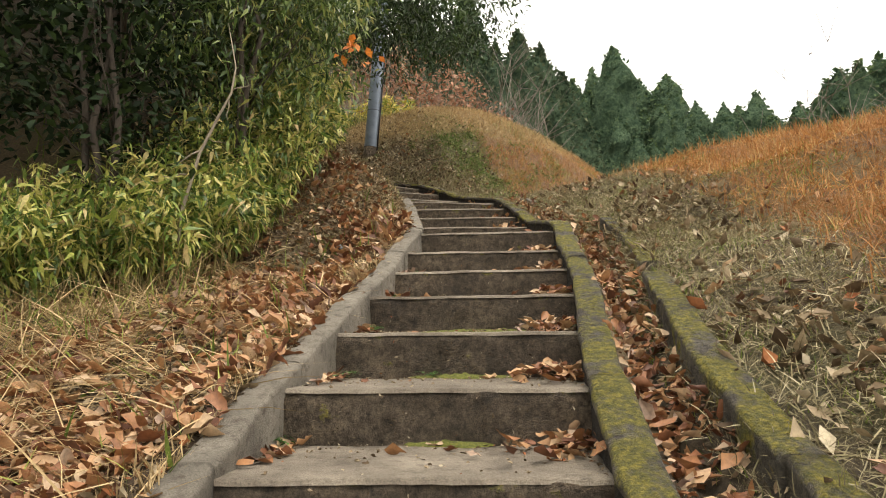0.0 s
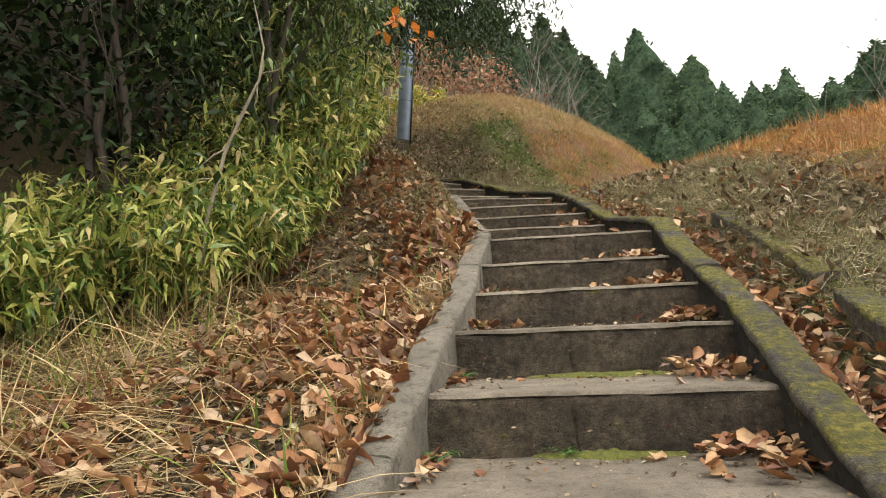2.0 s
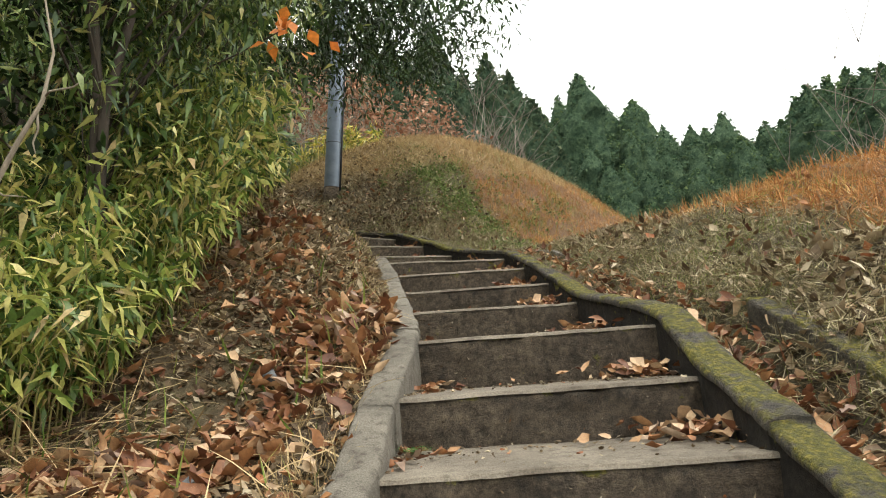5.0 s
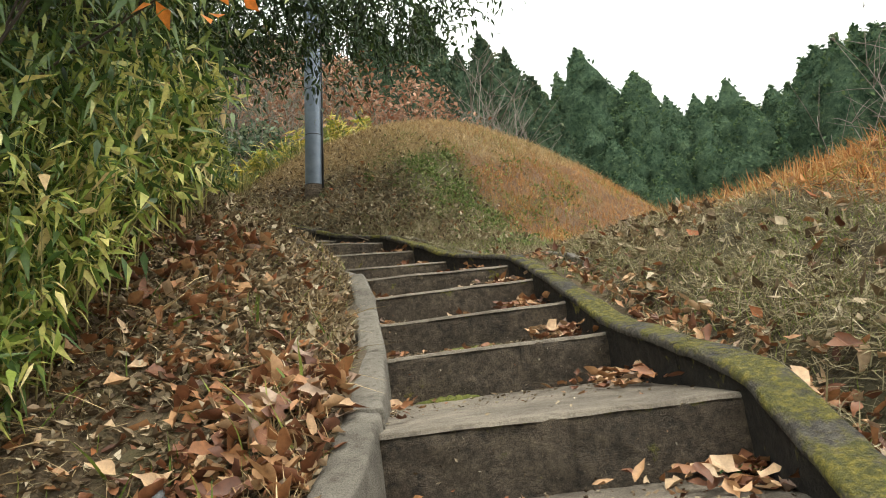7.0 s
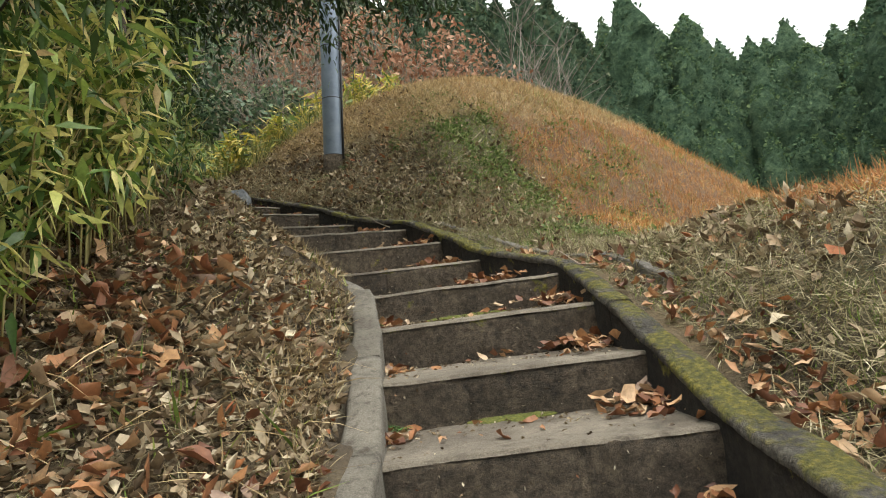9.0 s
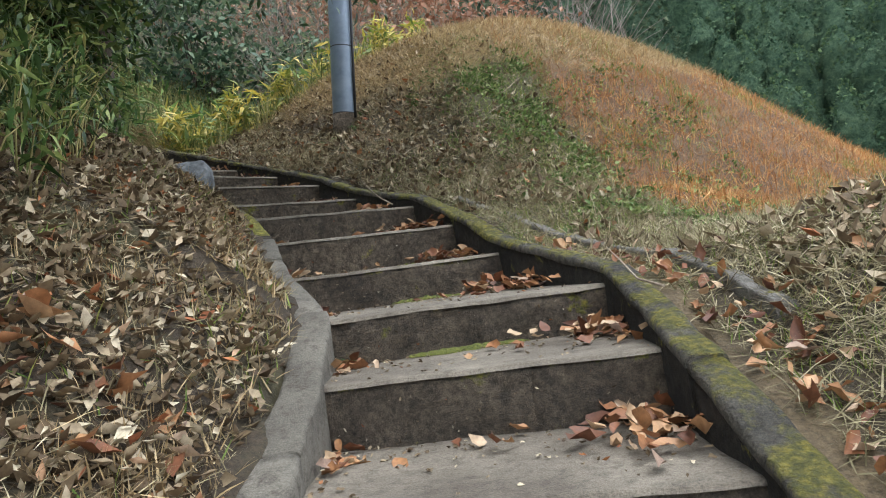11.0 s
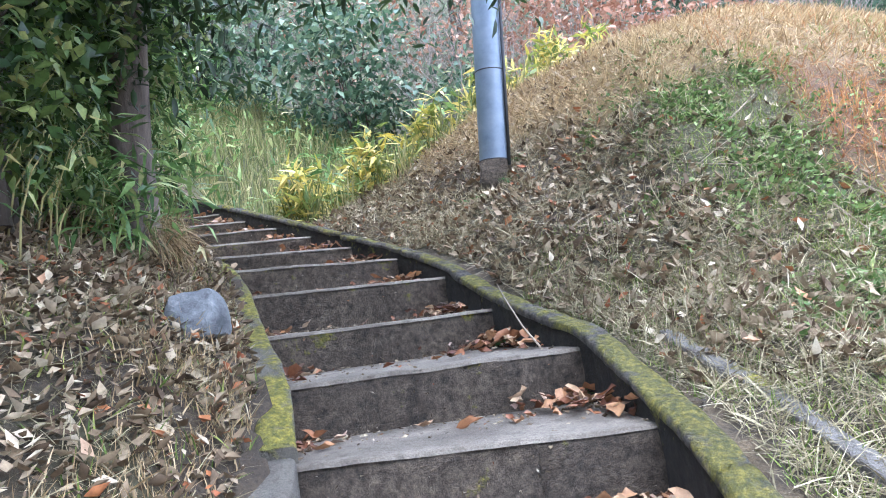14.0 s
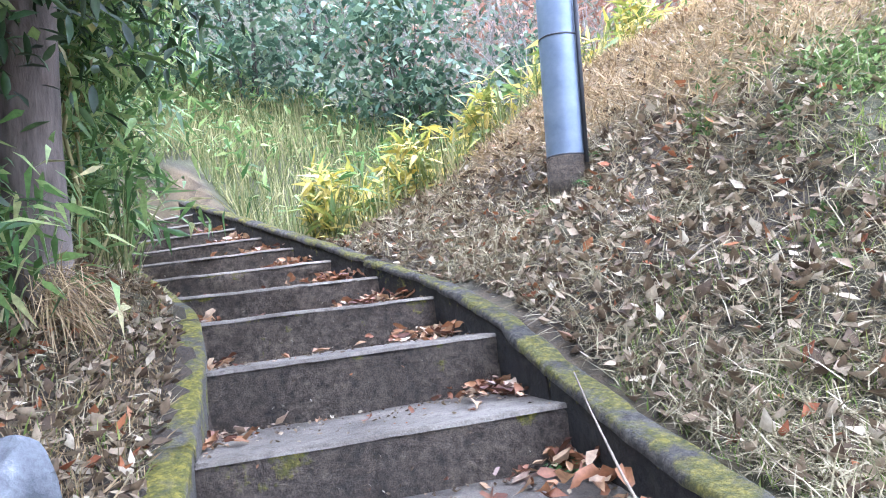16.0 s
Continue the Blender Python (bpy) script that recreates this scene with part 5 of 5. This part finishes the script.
def cedar(tall, wide, seed, material, label, count=1050, name="cedar", taper=0.16, group="cedars of the far wood"):
    """Upright conifer: straight trunk, a narrow billowing crown with a blunt tip, and tufts that turn upward."""
    r = np.random.default_rng(seed)
    top = tagged(new(name), label, "tree", group)
    bm = bmesh.new()
    tube(bm, [(0, 0, -2.0), (0, 0, tall * 0.5), (0, 0, tall * 0.97)], (0.02 * tall, 0.012 * tall, 0.002 * tall), 6)
    part("trunk", bm, BARK, top)
    off = Vector((seed * 7.3, seed * 2.9, 0))

    def radius(f, th):
        full = wide * (1 - math.exp(-max(1 - f, 0) / taper)) * (0.8 + 0.2 * f)
        at = Vector((math.cos(th) * 1.3, math.sin(th) * 1.3, f * 9.0)) + off
        return full * (0.86 + 0.4 * noise.noise(at) + 0.26 * noise.noise(at * 2.7))

    # dense inner foliage behind the tufts
    rings, sides = 26, 14
    kv = []
    for a in range(rings + 1):
        f = a / rings
        for q in range(sides):
            th = 2 * math.pi * (q + 0.5 * (a % 2)) / sides
            rad = 0.88 * radius(f, th)
            kv.append((rad * math.cos(th), rad * math.sin(th), tall * (0.02 + 0.97 * f) + r.uniform(-0.01, 0.01) * tall * (1 - f)))
    kf = [(a * sides + q, a * sides + (q + 1) % sides, (a + 1) * sides + (q + 1) % sides, (a + 1) * sides + q) for a in range(rings) for q in range(sides)]
    mesh_np("inner_foliage", kv, kf, CEDAR_INNER, top)
    hz = 1 - r.uniform(0.0, 1.0, count) ** 1.15 * 0.97
    ang = r.uniform(0, 6.28, count)
    rad = np.array([radius(f, th) for f, th in zip(hz, ang)]) * r.uniform(0.8, 1.03, count)
    leaves("crown", TUFT, np.stack([rad * np.cos(ang), rad * np.sin(ang), hz * tall - 0.01 * tall], 1), ang - 1.57 + r.normal(0, 0.7, count), r.normal(0.35, 0.6, count), r.normal(0, 0.7, count), r.uniform(0.009, 0.026, count) * tall, material, top, r.uniform(0.7, 1.3, count))
    return top


SIZES = (20, 18, 15, 19)
kinds = [cedar(20, 3.3, 1, CEDAR, "tall dark green cedar in the far wood"), cedar(18, 2.9, 2, CEDAR, "dark green cedar in the far wood"), cedar(15, 3.2, 3, CEDAR_FAR, "bushy green conifer at the wood's edge", taper=0.3), cedar(19, 2.6, 4, CEDAR_FAR, "slender cedar on the wooded hill", taper=0.12)]
r = np.random.default_rng(44)
first = set()


def wood(way, dist, slope, kind, tall):
    """A tree in a direction (x for one of y) from the middle steps, its top at a slope above the eye."""
    n = math.hypot(way, 1.0)
    s = tall / SIZES[kind]
    m = pose(0.1 + dist * way / n, 3.66 + dist / n, 2.44 + slope * dist - tall, 0, 0, float(r.uniform(0, 360)))
    if kind in first:
        ob = copy_thing(kinds[kind], m)
    else:
        ob = kinds[kind]
        first.add(kind)
    ob.matrix_world = m
    ob.scale = (s * r.uniform(0.92, 1.12), s * r.uniform(0.92, 1.12), s)


# the tops that stand out of the skyline
for way, dist, slope, kind, tall in [(0.282, 66, 0.439, 0, 24), (0.244, 70, 0.406, 2, 18), (0.321, 74, 0.376, 1, 20), (0.367, 72, 0.381, 3, 21), (0.411, 78, 0.33, 1, 20), (0.456, 80, 0.322, 1, 19), (0.479, 82, 0.317, 3, 19), (0.51, 78, 0.335, 0, 21), (0.531, 80, 0.302, 2, 19), (0.58, 78, 0.307, 1, 20), (0.607, 74, 0.306, 2, 19),
                                     (0.64, 58, 0.335, 2, 19), (0.665, 56, 0.348, 0, 20), (0.70, 55, 0.352, 2, 20), (0.735, 56, 0.356, 2, 20), (0.77, 55, 0.352, 0, 20), (0.80, 55, 0.35, 2, 20), (0.85, 55, 0.36, 2, 20), (0.91, 55, 0.37, 0, 20), (0.98, 56, 0.37, 2, 20)]:
    wood(way, dist, slope, kind, tall)
SKYLINE = ((0.2, 0.244, 0.3, 0.37, 0.42, 0.53, 0.6, 0.65, 0.75, 1.0), (0.4, 0.37, 0.355, 0.335, 0.3, 0.288, 0.29, 0.325, 0.34, 0.35))
for drop, dist, many, lo, hi in ((0.005, 70, 32, 15, 20), (0.05, 62, 26, 14, 18), (0.11, 55, 22, 13, 17), (0.18, 49, 18, 12, 16), (0.26, 43, 15, 11, 14)):
    for k in range(many):
        way = 0.2 + 0.85 * (k + 0.5) / many + r.uniform(-0.014, 0.014)
        slope = float(np.interp(way, *SKYLINE)) - drop + r.uniform(-0.02, 0.012)
        wood(way, dist * r.uniform(0.94, 1.06), slope, int(r.integers(0, 4)), r.uniform(lo, hi))
# greyish conifers behind the mound
pine = cedar(14, 3.4, 9, PINE, "greyish green conifer behind the mound", 2600, "conifer", 0.35, "conifers behind the mound")
for k, (way, dist, slope) in enumerate([(0.13, 33, 0.49), (0.165, 36, 0.46), (0.2, 38, 0.41), (0.06, 38, 0.5), (0.235, 41, 0.33), (0.0, 40, 0.5), (-0.06, 37, 0.56), (-0.13, 40, 0.6), (0.04, 44, 0.56), (0.035, 31, 0.5), (-0.03, 32, 0.54), (0.09, 30, 0.47)]):
    n = math.hypot(way, 1.0)
    x, y = 0.1 + dist * way / n, 3.66 + dist / n
    tall = 2.44 + slope * dist - h1(x, y)
    m = pose(x, y, h1(x, y), 0, 0, 70 * k)
    ob = copy_thing(pine, m) if k else pine
    ob.matrix_world = m
    ob.scale = (tall / 14 * 0.9, tall / 14 * 0.9, tall / 14)

# ---- small things on and beside the steps ----


def fern(x, y, z, size, seed, label="small green fern rooted in a joint", fronds=7):
    r = np.random.default_rng(seed)
    P, Y, T = [], [], []
    for k in range(fronds):
        a = r.uniform(0, 6.28)
        ln = size * r.uniform(0.7, 1.2)
        for q in np.linspace(0.15, 1, 7):
            for s in (-1, 1):
                P.append((x + ln * q * math.cos(a), y + ln * q * math.sin(a), z + ln * (0.9 * q - 0.75 * q * q)))
                Y.append(a - 1.57 + s * 1.0)
                T.append(size * 0.34 * (1.1 - 0.75 * q))
    n = len(P)
    ob = leaves("fern", BROAD, P, Y, r.normal(0, 0.2, n), r.normal(0, 0.3, n), T, FERN, None, 0.7)
    return tagged(ob, label, "fern", "ferns along the steps")


FERN = leaf_mat("fern_leaf", [(0.0, (0.04, 0.1, 0.02)), (1.0, (0.1, 0.22, 0.05))], 0.5, 0.25)
for k, (i, side, b, size) in enumerate([(5, 1, 0.9, 0.1), (6, 1, 0.85, 0.09), (7, 1, 0.8, 0.1), (8, 1, 0.85, 0.09), (9, 1, 0.8, 0.08), (8, 0, 0.85, 0.13), (7, 0, 0.9, 0.1), (10, 0, 0.95, 0.11), (12, 1, 0.9, 0.08), (14, 1, 0.9, 0.08), (17, 0, 0.9, 0.1), (18, 0, 0.85, 0.09), (6, 2, 0.95, 0.07)]):
    xr, yr, xl, yl, z = NOSINGS[i]
    xr2, yr2, xl2, yl2, z2 = NOSINGS[i + 1]
    a = {0: 0.05, 1: 0.96, 2: 0.6}[side]
    fx0, fy0 = xr + (xl - xr) * a, yr + (yl - yr) * a
    fx1, fy1 = xr2 + (xl2 - xr2) * a, yr2 + (yl2 - yr2) * a
    fern(fx0 + (fx1 - fx0) * b, fy0 + (fy1 - fy0) * b, z + 0.01, size, 500 + k)


for k, (dx, dy) in enumerate([(-0.2, -0.1), (0.18, -0.16), (0.24, 0.02), (-0.05, -0.24)]):
    fern(-1.44 + dx, 12.86 + dy, h1(-1.44 + dx, 12.86 + dy), 0.13, 560 + k, "small green fern at the foot of the pole")


def moss_strip(i, a0, a1, deep, seed):
    """A low cushion of moss where a riser meets the tread below it."""
    xr, yr, xl, yl, z = NOSINGS[i]
    zt = NOSINGS[i - 1][4]
    bm = bmesh.new()
    across = Vector((xl - xr, yl - yr, 0))
    back = Vector((across.y, -across.x, 0)).normalized()
    if back.y > 0:
        back = -back
    n, rows = 40, []
    for k in range(n + 1):
        a = a0 + (a1 - a0) * k / n
        p = Vector((xr, yr, 0)) + across * a
        edge = math.sin(math.pi * k / n) ** 0.4
        wide = deep * edge * (0.55 + 0.9 * abs(noise.noise(Vector((a * 9, seed, 0)))))
        tall = 0.022 * edge * (0.6 + 0.8 * abs(noise.noise(Vector((a * 25, seed, 3)))))
        rows.append([bm.verts.new(p + back * (wide * f) + Vector((0, 0, zt + 0.002 + tall * g))) for f, g in ((-0.15, 1.0), (0.2, 0.95), (0.55, 0.6), (0.85, 0.25), (1.0, -0.15))])
    for r0, r1 in zip(rows[:-1], rows[1:]):
        for k in range(4):
            bm.faces.new((r0[k], r0[k + 1], r1[k + 1], r1[k])).smooth = True
    ob = part("moss", bm, MOSS)
    return tagged(ob, "yellow-green moss cushion along a riser's foot", "moss", "moss on the steps")


MOSS, mnod, mlin, mbs = mat_base("moss", 1.0)
mpos = world_pos(mnod)
mtex = noise_tex(mnod, mlin, 60.0, 6.0, 0.7, mpos)
mramp = ramp(mnod, [(0.3, (0.045, 0.06, 0.012)), (0.55, (0.13, 0.14, 0.025)), (0.75, (0.22, 0.21, 0.04))])
mlin.new(mtex.outputs[0], mramp.inputs[0])
mlin.new(mramp.outputs[0], mbs.inputs["Base Color"])
bump(mnod, mlin, mbs, mtex.outputs[0], 1.0, 0.02)
for k, (i, a0, a1, deep) in enumerate([(7, 0.25, 0.7, 0.1), (8, 0.18, 0.75, 0.12), (6, 0.3, 0.6, 0.08), (13, 0.35, 0.7, 0.08), (12, 0.6, 0.9, 0.06), (15, 0.3, 0.75, 0.06), (16, 0.2, 0.55, 0.05), (17, 0.15, 0.4, 0.05)]):
    moss_strip(i, a0, a1, deep, 10 * k + 1)

STICK = bark_mat("weathered_stick", (0.16, 0.12, 0.08), (0.4, 0.33, 0.24), 30)


def twig(pts, thick, seed, label):
    bm = bmesh.new()
    tube(bm, pts, [thick * (1 - 0.6 * i / (len(pts) - 1)) for i in range(len(pts))], 6)
    return tagged(part("twig", bm, STICK), label, "twig")


twig([(0.77, 7.72, 2.98), (0.74, 8.0, 3.0), (0.735, 8.35, 3.07), (0.72, 8.6, 3.13)], 0.005, 1, "thin pale twig lying on the kerb")
twig([(-0.5, 10.2, 3.64), (-0.62, 10.4, 3.72), (-0.75, 10.62, 3.84), (-0.83, 10.76, 3.93)], 0.005, 2, "pale dry stick leaning on a step")
twig([(0.95, 9.2, h1(0.95, 9.2) + 0.02), (1.2, 9.5, h1(1.2, 9.5) + 0.05), (1.5, 9.6, h1(1.5, 9.6) + 0.02)], 0.008, 3, "fallen grey stick in the grass")
rr = random.Random(9)
for k in range(26):
    x, y = rr.uniform(-1.2, 1.6), rr.uniform(10.9, 13.0)
    if along(np.array([x]), np.array([y]))[1][0] < 0.8:
        continue
    a, ln = rr.uniform(0, 6.28), rr.uniform(0.2, 0.6)
    p = [(x + ln * q * math.cos(a), y + ln * q * math.sin(a), h1(x + ln * q * math.cos(a), y + ln * q * math.sin(a)) + 0.015 + 0.03 * q) for q in (0, 0.4, 0.7, 1)]
    twig(p, rr.uniform(0.003, 0.007), k, "bleached dead stalk on the slope")

shrub(-2.42, 9.98, 0.6, 0.22, 420, SASA_GREEN, "low bamboo sprig at the foot of the oak", 191, (0.1, 0.18), low=0.2, name="bamboo", category="bamboo", shape=LANCE, group="bamboo behind the oak", trunk=0.006, clumps=14, bark=CULM)

# dry grass tuft at the foot of the oak
r = np.random.default_rng(77)
n = 420
bx, by = -2.3, 10.14
tuft = leaves("dry_tuft", BLADE, np.stack([bx + r.normal(0, 0.05, n), by + r.normal(0, 0.05, n), np.full(n, h1(bx, by) + 0.12) + r.uniform(0, 0.18, n)], 1), r.uniform(-2.4, 0.6, n), r.normal(-0.5, 0.45, n), r.normal(0, 0.4, n), r.uniform(0.12, 0.3, n), STRAW, None, 0.35)
tagged(tuft, "hanging tuft of tawny dry grass by the oak", "grass tuft")
